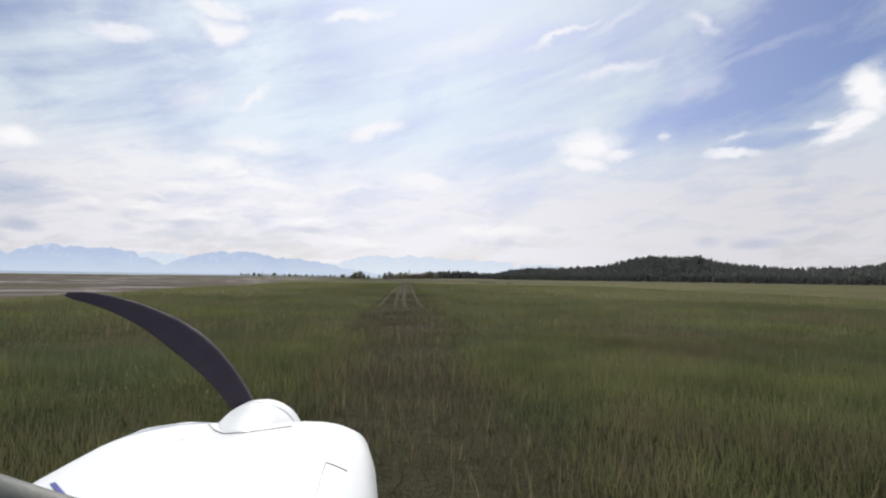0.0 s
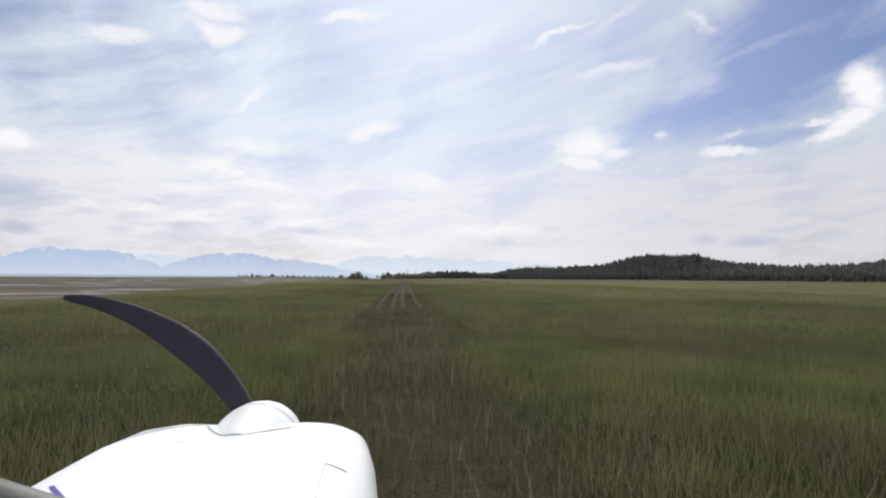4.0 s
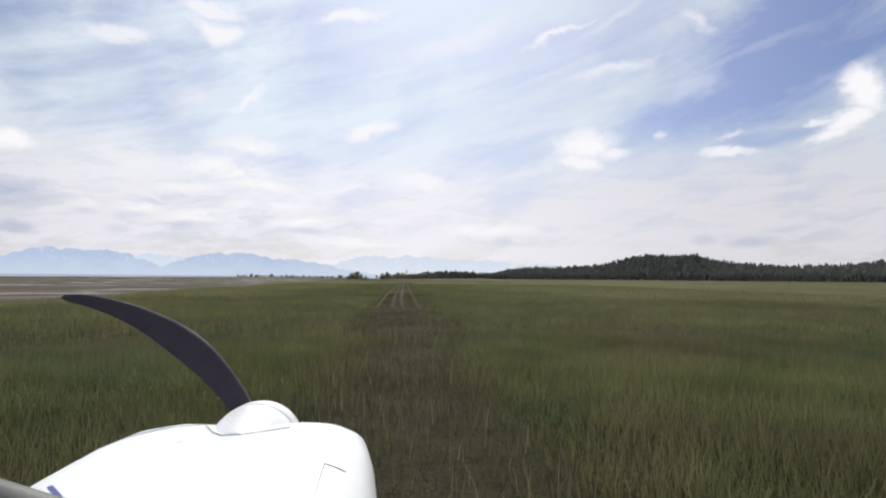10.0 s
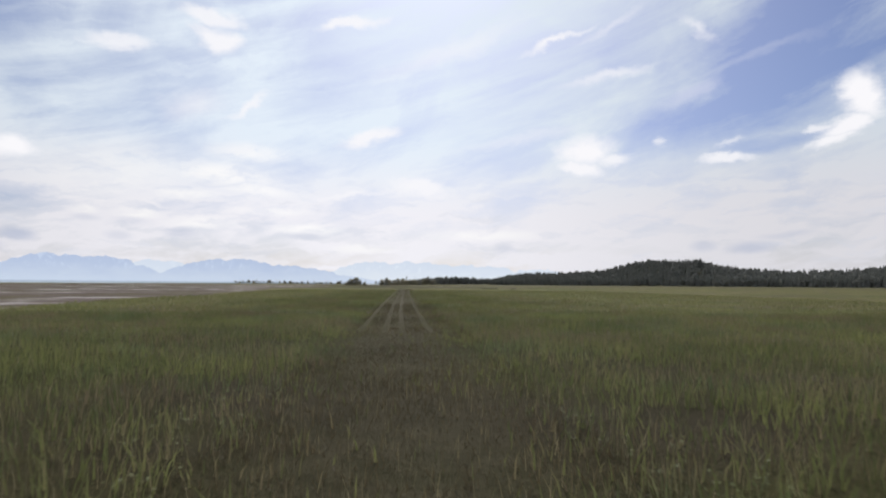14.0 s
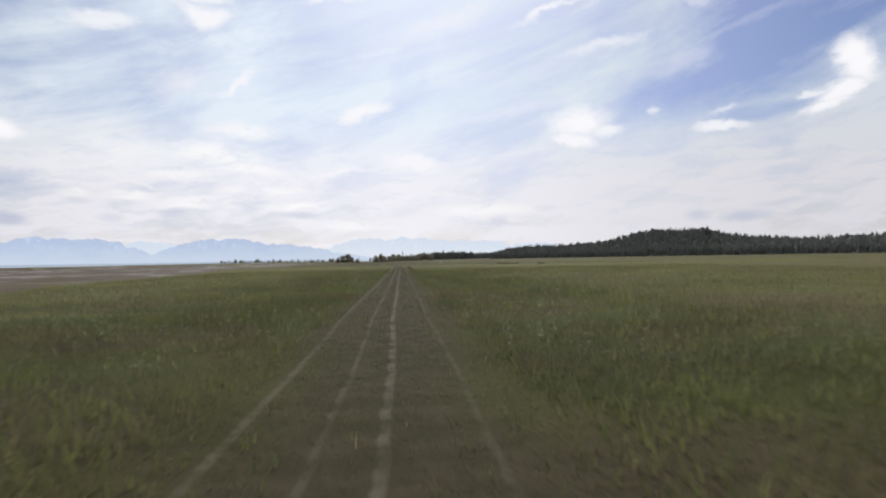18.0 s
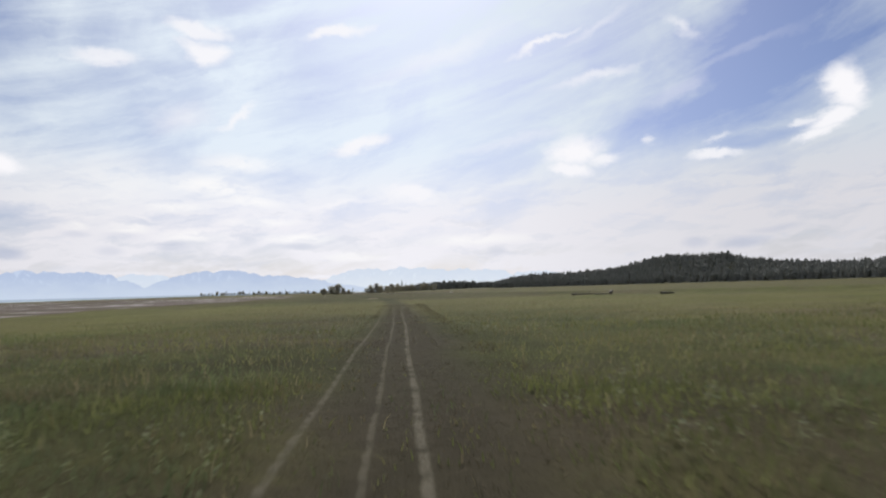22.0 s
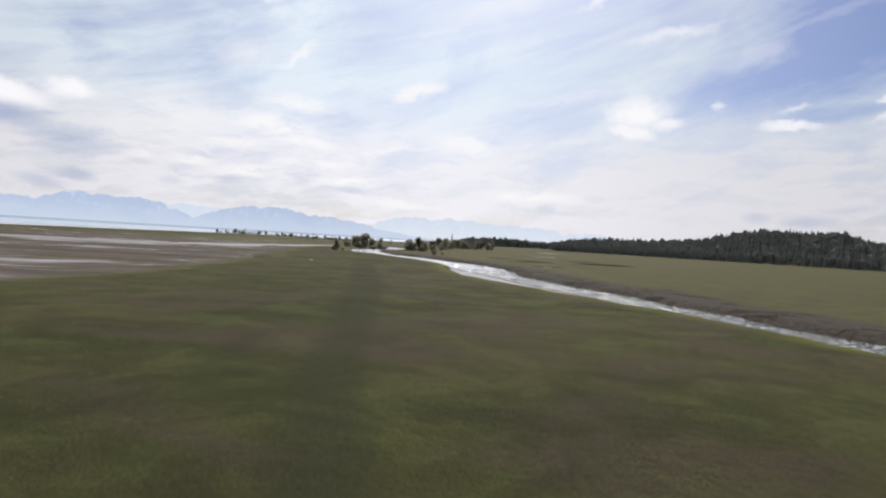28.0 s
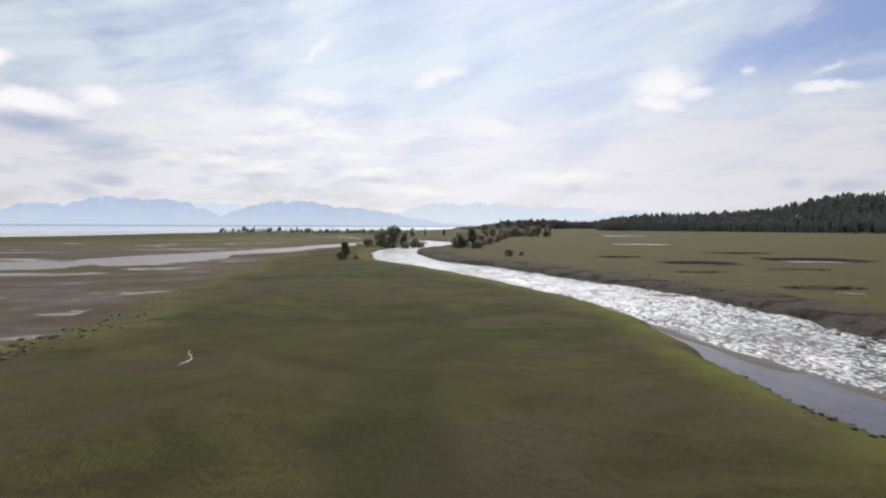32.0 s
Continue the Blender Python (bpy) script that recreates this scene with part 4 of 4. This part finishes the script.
# the deck between cowling and windscreen, and the dark screen moulding that rises from it
deck = []
for y, w_, top in ((1.175, 0.60, 1.440), (0.95, 0.60, 1.46), (0.72, 0.58, 1.50), (0.56, 0.56, 1.55)):
    deck.append([(AX_X + w_ * math.copysign(abs(math.cos(a)) ** 0.6, math.cos(a)) - 0.10, y, 1.02 + (top - 1.02) * math.copysign(abs(math.sin(a)) ** 0.6, math.sin(a))) for a in np.linspace(0, math.tau, 40, endpoint=False)])
bm = loft(deck)
bm.transform(TO_ROOT)
part("windscreen_deck", bm, TRIM_GREY, plane_root, "dark grey-green deck ahead of the windscreen")
bm = tube([(-1.05, 0.56, 1.735), (-0.70, 0.60, 1.788), (-0.48, 0.62, 1.772), (-0.30, 0.62, 1.715), (-0.22, 0.60, 1.62), (-0.22, 0.58, 1.40)], [0.03, 0.035, 0.036, 0.035, 0.032, 0.03], 12)
bm.transform(TO_ROOT)
part("windscreen_moulding", bm, TRIM_GREY, plane_root, "grey-green moulding at the foot of the windscreen")


# ---- trees and shrubs ----
def leaf_cloud(n, spots, size, g):
    """Small bent leaf sprays round several centres (x, y, z, radius)."""
    c = np.array(spots)[g.integers(len(spots), size=n)]
    d = g.normal(size=(n, 3))
    d /= np.linalg.norm(d, axis=1)[:, None]
    p = c[:, :3] + d * (c[:, 3] * g.uniform(0.45, 1.05, n))[:, None] * np.array([1, 1, 0.85])
    a, b = g.normal(size=(n, 3)), g.normal(size=(n, 3))
    a /= np.linalg.norm(a, axis=1)[:, None]
    b -= (a * b).sum(1)[:, None] * a
    b /= np.linalg.norm(b, axis=1)[:, None]
    s = (size * g.uniform(0.6, 1.4, n))[:, None]
    v = np.stack([p - a * s, p + b * s * 0.5, p + a * s, p - b * s * 0.5], 1)
    v[:, 2] += g.normal(size=(n, 3)) * s * 0.2
    return v.reshape(-1, 3), np.arange(4 * n), np.full(n, 4)


def broadleaf(h, w_, seed, label, name="broadleaf_tree"):
    g = np.random.default_rng(seed)
    root = tagged(new(name), label, "tree" if h > 3 else "shrub")
    bm = tube([(0, 0, -0.2), (0.1, 0.05, h * 0.25), (-0.05, 0.1, h * 0.5), (0.05, 0, h * 0.8)], [0.035 * h, 0.028 * h, 0.018 * h, 0.006 * h], 7)
    spots = [(0, 0, h * 0.78, 0.22 * w_ + 0.05 * h)]
    for k in range(20):
        a = k * 2.4 + g.uniform(-0.4, 0.4)
        z0, z1 = h * g.uniform(0.04, 0.40), h * g.uniform(0.10, 0.85)
        r = w_ * 0.5 * g.uniform(0.35, 0.85) * (1.15 - z1 / h * 0.5)
        tube([(0, 0, z0), (r * 0.5 * math.cos(a), r * 0.5 * math.sin(a), (z0 + z1) / 2 + 0.02 * h), (r * math.cos(a), r * math.sin(a), z1)], [0.012 * h, 0.009 * h, 0.004 * h], 5, bm)
        spots.append((r * math.cos(a), r * math.sin(a), z1, w_ * g.uniform(0.14, 0.26)))
    part("trunk", bm, BARK, root, "grey-brown trunk and limbs")
    part("crown", mesh_from("crown", *leaf_cloud(4200, spots, 0.022 * h + 0.04, g), LEAF), None, root, "dense dull green leaves")
    return root


def spruce(h, seed, label):
    g = np.random.default_rng(seed)
    root = tagged(new("spruce_tree"), label, "tree")
    part("trunk", tube([(0, 0, -0.2), (0, 0, h * 0.5), (0, 0, h * 0.97)], [0.018 * h, 0.011 * h, 0.003 * h], 7), BARK, root, "straight brown trunk")
    V, L, T = [], [], []
    for k in range(150):
        z = h * (0.08 + 0.9 * (k / 150) ** 0.9)
        a, reach = g.uniform(0, math.tau), 0.17 * h * (1.04 - z / h) ** 0.8 * g.uniform(0.6, 1.2)
        d, s = np.array([math.cos(a), math.sin(a), 0]), np.array([-math.sin(a), math.cos(a), 0])
        tip, mid = d * reach + [0, 0, z - 0.28 * reach], d * reach * 0.55 + [0, 0, z + 0.02 * h]
        b = len(V)
        V += [np.array([0, 0, z]), mid + s * reach * 0.26, tip, mid - s * reach * 0.26, mid + [0, 0, -0.10 * reach]]
        L += [b, b + 1, b + 2, b + 3, b, b + 4, b + 2]
        T += [4, 3]
    part("crown", mesh_from("crown", np.array(V), L, T, NEEDLE), None, root, "drooping dark needle boughs")
    return root


def put(tree, x, y, size=1.0, turn=0.0):
    c = copy_thing(tree, Matrix.LocRotScale((x, y, height_at(x, y)), Euler((0, 0, turn)), None))
    c.scale = (size, size, size)
    return c


models = [broadleaf(10, 7, 61, "rounded dull green cottonwood by the river"), broadleaf(9, 4.5, 62, "slender dull green cottonwood on the river meadow"),
          broadleaf(7, 6, 63, "broad dark green willow by the river"), broadleaf(2.2, 2.8, 64, "low dark willow bush on the meadow", "willow_bush"),
          spruce(9, 65, "small dark spruce standing on the open meadow"), spruce(12, 66, "tall narrow dark spruce behind the river")]
SPOTS = ((2, -61, 672, 1.15), (0, -56, 676, 1.1), (1, -51.5, 679, 0.95), (2, -47, 684, 0.8), (1, -54.6, 574, 0.62), (4, -56, 575.5, 0.5), (3, -51.5, 573, 0.55),
         (1, -20, 658, 1.1), (2, -16.5, 661, 0.9), (4, -23, 664, 0.8), (3, -9, 592, 1.1), (3, -5, 596, 0.6), (3, -66, 668, 1.7), (3, -58, 668, 1.6), (3, -50, 672, 1.5), (3, -44, 680, 1.4), (2, -24, 655, 0.7), (3, -18, 652, 1.6), (3, -55.5, 572, 1.0), (3, -12, 700, 1.8), (2, -6, 735, 0.8), (4, -61, 908, 0.9), (1, -45, 915, 0.75), (4, -30, 920, 0.8), (2, -72, 905, 0.8))
g_tree = np.random.default_rng(71)
for k, x, y, s in SPOTS:
    put(models[k], x, y, s, g_tree.uniform(0, 6))
for k in range(16):
    put(models[g_tree.choice([2, 3, 3, 1])], -25 + 2.9 * k + g_tree.uniform(-2, 2), 652 + 18 * k + g_tree.uniform(-8, 8), g_tree.uniform(0.6, 1.1), g_tree.uniform(0, 6))
for k in range(24):
    put(models[g_tree.choice([0, 1, 2, 4, 5])], -10 + 2.6 * k + g_tree.uniform(-2, 2), 905 + g_tree.uniform(-14, 40), g_tree.uniform(0.95, 1.4), g_tree.uniform(0, 6))
for k in range(96):
    a, r = radians(-24.5 + 18.5 * (k + g_tree.uniform(-0.4, 0.4)) / 96), g_tree.uniform(600, 690)
    put(models[g_tree.choice([0, 1, 2, 4, 4, 5])], -20 + r * math.sin(a), 421 + r * math.cos(a), g_tree.uniform(0.28, 0.75), g_tree.uniform(0, 6))
for m_ in models:
    for o in (*m_.children_recursive, m_):
        bpy.data.objects.remove(o)


# ---- driftwood, stones ----
def branchy_log(name, length, thick, mat, label, seed, stubs=4, lean=0.0):
    g = np.random.default_rng(seed)
    root = tagged(new(name), label, "log")
    pts = [(length * (t - 0.5), 0.08 * length * math.sin(5 * t + seed), thick * 0.7 + lean * length * t) for t in np.linspace(0, 1, 8)]
    part("trunk", tube(pts, [thick * (1 - 0.6 * t) for t in np.linspace(0, 1, 8)], 9), mat, root)
    for k in range(stubs):
        p = Vector(pts[1 + (k * 2) % 6])
        d = Vector((g.uniform(-0.4, 0.8), g.uniform(-0.7, 0.7), g.uniform(0.3, 1.0))).normalized() * float(length * g.uniform(0.1, 0.22))
        part("branch_stub", tube([p, p + d * 0.5, p + d], [thick * 0.4, thick * 0.3, thick * 0.14], 6), mat, root)
    return root


def lay(ob, x, y, turn, up=0.0):
    ob.location, ob.rotation_euler = (x, y, height_at(x, y) + up), (0, 0, radians(turn))


lay(branchy_log("driftwood_log", 4.2, 0.07, DEADWOOD, "bleached branching driftwood log lying in the grass", 3, 2), -39.4, 458.6, 105)
lay(branchy_log("fallen_log", 6.0, 0.20, DARKWOOD, "dark wet fallen log on the river bank", 4, 3), 37.0, 270.0, 12)
lay(branchy_log("fallen_log", 2.6, 0.15, DARKWOOD, "dark wet fallen log with an upright stub", 5, 4), 39.4, 266.4, -6)
lay(branchy_log("stump", 1.6, 0.34, DARKWOOD, "dark broken stump beside the fallen log", 6, 5, 0.3), 41.2, 266.0, 60)
lay(branchy_log("fallen_log", 2.6, 0.26, DARKWOOD, "short dark waterlogged log half sunk in the meadow", 12, 2), 46.5, 253.5, 8)
lay(branchy_log("driftwood_log", 3.2, 0.13, DEADWOOD, "pale driftwood log on the far bank", 8, 3), 31.0, 500.0, 150)
lay(branchy_log("dark_post", 0.9, 0.12, DARKWOOD, "dark weathered snag in the far meadow", 9, 2, 0.6), 114, 161, 20)


def stone_mesh(seed):
    g = np.random.default_rng(seed)
    bm = bmesh.new()
    bmesh.ops.create_icosphere(bm, subdivisions=2, radius=0.5)
    k = g.uniform(0.5, 1.0, 3)
    for v in bm.verts:
        n = noise.noise(v.co * 2.1 + Vector((seed * 3.1, 0, 0)))
        v.co = Vector((v.co.x * k[0], v.co.y * k[1], v.co.z * 0.55)) * (1 + 0.35 * n)
    me = bpy.data.meshes.new("stone")
    bm.to_mesh(me)
    bm.free()
    me.materials.append(STONE)
    return me


stones = [stone_mesh(s) for s in range(5)]
for k in range(90):
    x, y, s = -7.2 + g_tree.normal() * 0.62, 303.3 + g_tree.normal() * 0.95, g_tree.uniform(0.11, 0.29)
    ob = tagged(new("stone", stones[k % 5]), "pale grey stone lying in the trampled grass", "stone", "stones on the strip")
    ob.location, ob.scale, ob.rotation_euler = (x, y, height_at(x, y) + 0.12 * s), (s, s, s), (0, 0, g_tree.uniform(0, 6))


g_rock = np.random.default_rng(79)
boulders = []
for mesh in stones[:3]:
    mesh = mesh.copy()
    mesh.name = "river_boulder"
    mesh.materials[0] = DARKWOOD
    boulders.append(mesh)
for k in range(30):
    y = g_rock.uniform(398, 505)
    mid_x, half_x = np.interp(y, RIVER_LINE[:, 1], RIVER_LINE[:, 0]), np.interp(y, RIVER_LINE[:, 1], RIVER_LINE[:, 2])
    ob = tagged(new("river_boulder", boulders[k % 3]), "dark wet boulder breaking the river riffle", "boulder", "boulders in the river")
    s_ = g_rock.uniform(0.45, 0.95)
    ob.location = (mid_x + half_x * g_rock.uniform(0.1, 0.95), y, -1.14)
    ob.scale, ob.rotation_euler = (s_, s_ * 0.8, 1.7), (0, 0, g_rock.uniform(0, 6))


def clods(name, spots, label):
    """Lumps of peaty earth fallen from a cut edge: (x, y, spread x, spread y, count, size)."""
    g = np.random.default_rng(77)
    bm = bmesh.new()
    for cx, cy, sx, sy, count, size in spots:
        for _ in range(count):
            x, y = cx + float(g.normal()) * sx, cy + float(g.normal()) * sy
            k = size * float(g.uniform(0.4, 1.2))
            m = Matrix.LocRotScale((x, y, max(height_at(x, y), -0.85) + 0.08 * k), Euler((0, 0, float(g.uniform(0, 6)))), Vector((k, k * float(g.uniform(0.5, 0.9)), k * float(g.uniform(0.35, 0.7)))))
            for v in bmesh.ops.create_icosphere(bm, subdivisions=1, radius=0.5)["verts"]:
                v.co = m @ (v.co * float(g.uniform(0.75, 1.2)))
    me = bpy.data.meshes.new(name)
    bm.to_mesh(me)
    bm.free()
    me.materials.append(MUD)
    return tagged(new(name, me), label, "clods", kind="stuff")


clods("mud_clods", ((-54.5, 467, 1.6, 3.0, 34, 0.6), (-53.0, 459, 1.4, 2.0, 18, 0.7), (-55.5, 476, 1.5, 2.0, 16, 0.5), (-60, 490, 3, 4, 14, 0.5)), "dark peaty clods along the edge of the mudflat")
# lumps added in place of the dark hollows and tufts on the banks
clods("bank_clods", ((9.6, 393.3, 0.25, 0.4, 6, 0.35), (13.0, 378.0, 1.3, 0.4, 40, 0.30), (16.4, 372.5, 0.8, 0.35, 26, 0.30), (8.5, 397.0, 0.4, 0.6, 8, 0.3), (-2.4, 460.5, 0.3, 1.2, 10, 0.45), (-3.2, 449.0, 0.4, 1.2, 12, 0.4), (-2.4, 455, 0.5, 5.0, 30, 0.40), (-2.6, 446, 0.4, 2.0, 12, 0.35), (14, 470, 1.2, 8.0, 30, 0.6), (15.5, 450, 1.5, 8.0, 24, 0.6), (12, 505, 2.0, 10.0, 24, 0.7)), "dark earth lumps standing in for hollows and tufts along the river banks")


# ---- grass ----
def blades(n, x0, x1, y0, y1, h0, h1, wide, seed, mat, name, label, keep=None, short_lane=0.55, lean=0.3, power=1.0, lane_share=1.0):
    """Bent tapering blades standing on the ground, thinned out where keep says so."""
    g = np.random.default_rng(seed)
    x, y = g.uniform(x0, x1, n), y0 + (y1 - y0) * g.uniform(0, 1, n) ** power
    z, mud, bank = land(x, y)
    ok = (mud < 0.35) & (z > -0.5)
    clump = fbm(x, y, 2.2, 21, 3)
    ok &= g.uniform(-1.1, 0.7, n) < clump + 0.3
    lane = np.abs(x - lane_x(y))
    ruts = np.min(np.abs((x - lane_x(y))[:, None] - np.array([-1.62, -0.60, 0.10, 1.28])), axis=1)
    ok &= ~((ruts < 0.14) & (y > 38) & (y < 228))
    ok &= ~((np.abs(x - AX_X) < 0.3) & (np.abs(y - 2.14) < 0.4))
    if lane_share < 1:
        ok &= (lane > 1.8 + 0.5 * g.normal(size=len(x))) | (g.uniform(0, 1, len(x)) < lane_share)
    if keep is not None:
        ok &= keep(x, y, g)
    x, y, z, lane, clump = x[ok], y[ok], z[ok], lane[ok], clump[ok]
    n = len(x)
    h = g.uniform(h0, h1, n) * (0.8 + 0.5 * np.clip(clump + 0.3, 0, 1)) * np.where(lane < 2.2, short_lane + (1 - short_lane) * smooth(-y, -40, -3), 1.0)
    a, b = g.uniform(0, math.tau, n), g.uniform(0, math.tau, n)
    s = np.stack([np.cos(a), np.sin(a), 0 * a], 1) * (wide * g.uniform(0.6, 1.4, n) * 0.5)[:, None]
    d = np.stack([np.cos(b), np.sin(b), 0 * b], 1) * (h * lean * g.uniform(0.1, 1.3, n))[:, None]
    base = np.stack([x, y, z - 0.03], 1)
    up = np.stack([0 * h, 0 * h, h], 1)
    mid, tip = base + up * 0.55 + d * 0.3, base + up + d
    v = np.stack([base - s, base + s, mid + s * 0.75, mid - s * 0.75, tip], 1).reshape(-1, 3)
    i = 5 * np.arange(n)[:, None]
    loops = np.concatenate([i, i + 1, i + 2, i + 3, i + 3, i + 2, i + 4], 1)
    return tagged(new(name, mesh_from(name, v, loops, np.tile([4, 3], n), mat)), label, "grass", kind="stuff")


blades(200000, -9, 14, 3.4, 18, 0.18, 0.44, 0.008, 81, BLADE, "near_grass", "tall dense green meadow grass", power=0.85, lane_share=0.06, lean=0.5)
blades(130000, -24, 34, 17, 52, 0.20, 0.46, 0.018, 82, BLADE, "middle_grass", "tall green meadow grass", power=0.9, lane_share=0.10, lean=0.5)
blades(60000, -2.4, 2.6, 3.4, 70, 0.10, 0.28, 0.012, 88, LANE_STEM, "trampled_grass", "trampled brownish grass along the strip", power=0.8, lean=0.9)
blades(60000, -2.6, 2.8, 70, 235, 0.05, 0.15, 0.018, 94, LANE_STEM, "worn_strip_grass", "short worn brownish grass between the wheel ruts", lean=1.0)
blades(330000, -18, 20, 50, 170, 0.14, 0.36, 0.020, 83, RANK_BLADE, "strip_side_grass", "dense green meadow grass beside the strip", lean=0.7, lane_share=0.12,
       keep=lambda x, y, g: g.uniform(0, 1, len(x)) < 1.05 - smooth(np.abs(x - lane_x(y)) + 5 * fbm(x, y, 14, 26, 3), 4, 17))
blades(120000, -34, 60, 50, 190, 0.16, 0.40, 0.034, 95, LIT_BLADE, "open_meadow_grass", "pale seeding grass of the open meadow, lightened as if sunlit", lean=0.6, lane_share=0.0,
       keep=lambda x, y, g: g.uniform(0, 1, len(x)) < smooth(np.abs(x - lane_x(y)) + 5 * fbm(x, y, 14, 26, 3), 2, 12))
blades(90000, -36, 44, 150, 215, 0.06, 0.18, 0.036, 84, LIT_BLADE, "strip_end_grass", "green meadow grass beside the strip", lean=0.7, lane_share=0.3, keep=lambda x, y, g: g.uniform(0, 1, len(x)) < smooth(y, 215, 170))
blades(90000, -36, 44, 170, 290, 0.02, 0.07, 0.05, 96, LIT_BLADE, "grazed_meadow_grass", "short green meadow grass past the strip", lean=1.0, lane_share=0.3, keep=lambda x, y, g: g.uniform(0, 1, len(x)) < smooth(y, 165, 200) * smooth(y, 290, 240))
blades(70000, -46, 40, 283, 475, 0.02, 0.06, 0.09, 89, BLADE, "river_meadow_tufts", "short tufted meadow grass by the river", lean=0.8, keep=lambda x, y, g: fbm(x, y, 6, 24, 3) > g.uniform(-0.5, 0.4, len(x)))
blades(8500, -9, 14, 3.4, 26, 0.30, 0.60, 0.007, 86, STRAW, "seed_stems", "thin pale dry seed stems among the grass", lean=0.35)
blades(14000, -20, 24, 20, 230, 0.25, 0.48, 0.016, 87, STRAW, "dry_stems", "scattered pale dry stems in the meadow", lean=0.5, lane_share=0.15)


def leaf_plants(n, x0, x1, y0, y1, size, seed, name, label):
    """Broad leaved weeds: short fans of leaves in patches."""
    g = np.random.default_rng(seed)
    x, y = g.uniform(x0, x1, n), g.uniform(y0, y1, n)
    ok = (fbm(x, y, 5, 23, 3) > 0.08) & (np.abs(x - lane_x(y)) > 2.0)
    x, y = np.repeat(x[ok], 7), np.repeat(y[ok], 7)
    z = land(x, y)[0]
    m = len(x)
    a, s = g.uniform(0, math.tau, m), size * g.uniform(0.5, 1.3, m)
    d, q = np.stack([np.cos(a), np.sin(a), g.uniform(-0.2, 0.8, m)], 1) * s[:, None], np.stack([-np.sin(a), np.cos(a), 0 * a], 1) * s[:, None] * 0.36
    base = np.stack([x + g.normal(0, size * 0.5, m), y + g.normal(0, size * 0.5, m), z + g.uniform(0.08, 0.42, m)], 1)
    v = np.stack([base, base + d * 0.5 + q, base + d, base + d * 0.5 - q], 1).reshape(-1, 3)
    return tagged(new(name, mesh_from(name, v, np.arange(4 * m), np.full(m, 4), WEED)), label, "weeds", kind="stuff")


leaf_plants(8000, -12, 22, 8, 60, 0.042, 91, "near_weeds", "pale leafed weeds among the grass")
leaf_plants(17000, -25, 30, 60, 188, 0.065, 92, "strip_weeds", "pale leafed weeds beside the strip")
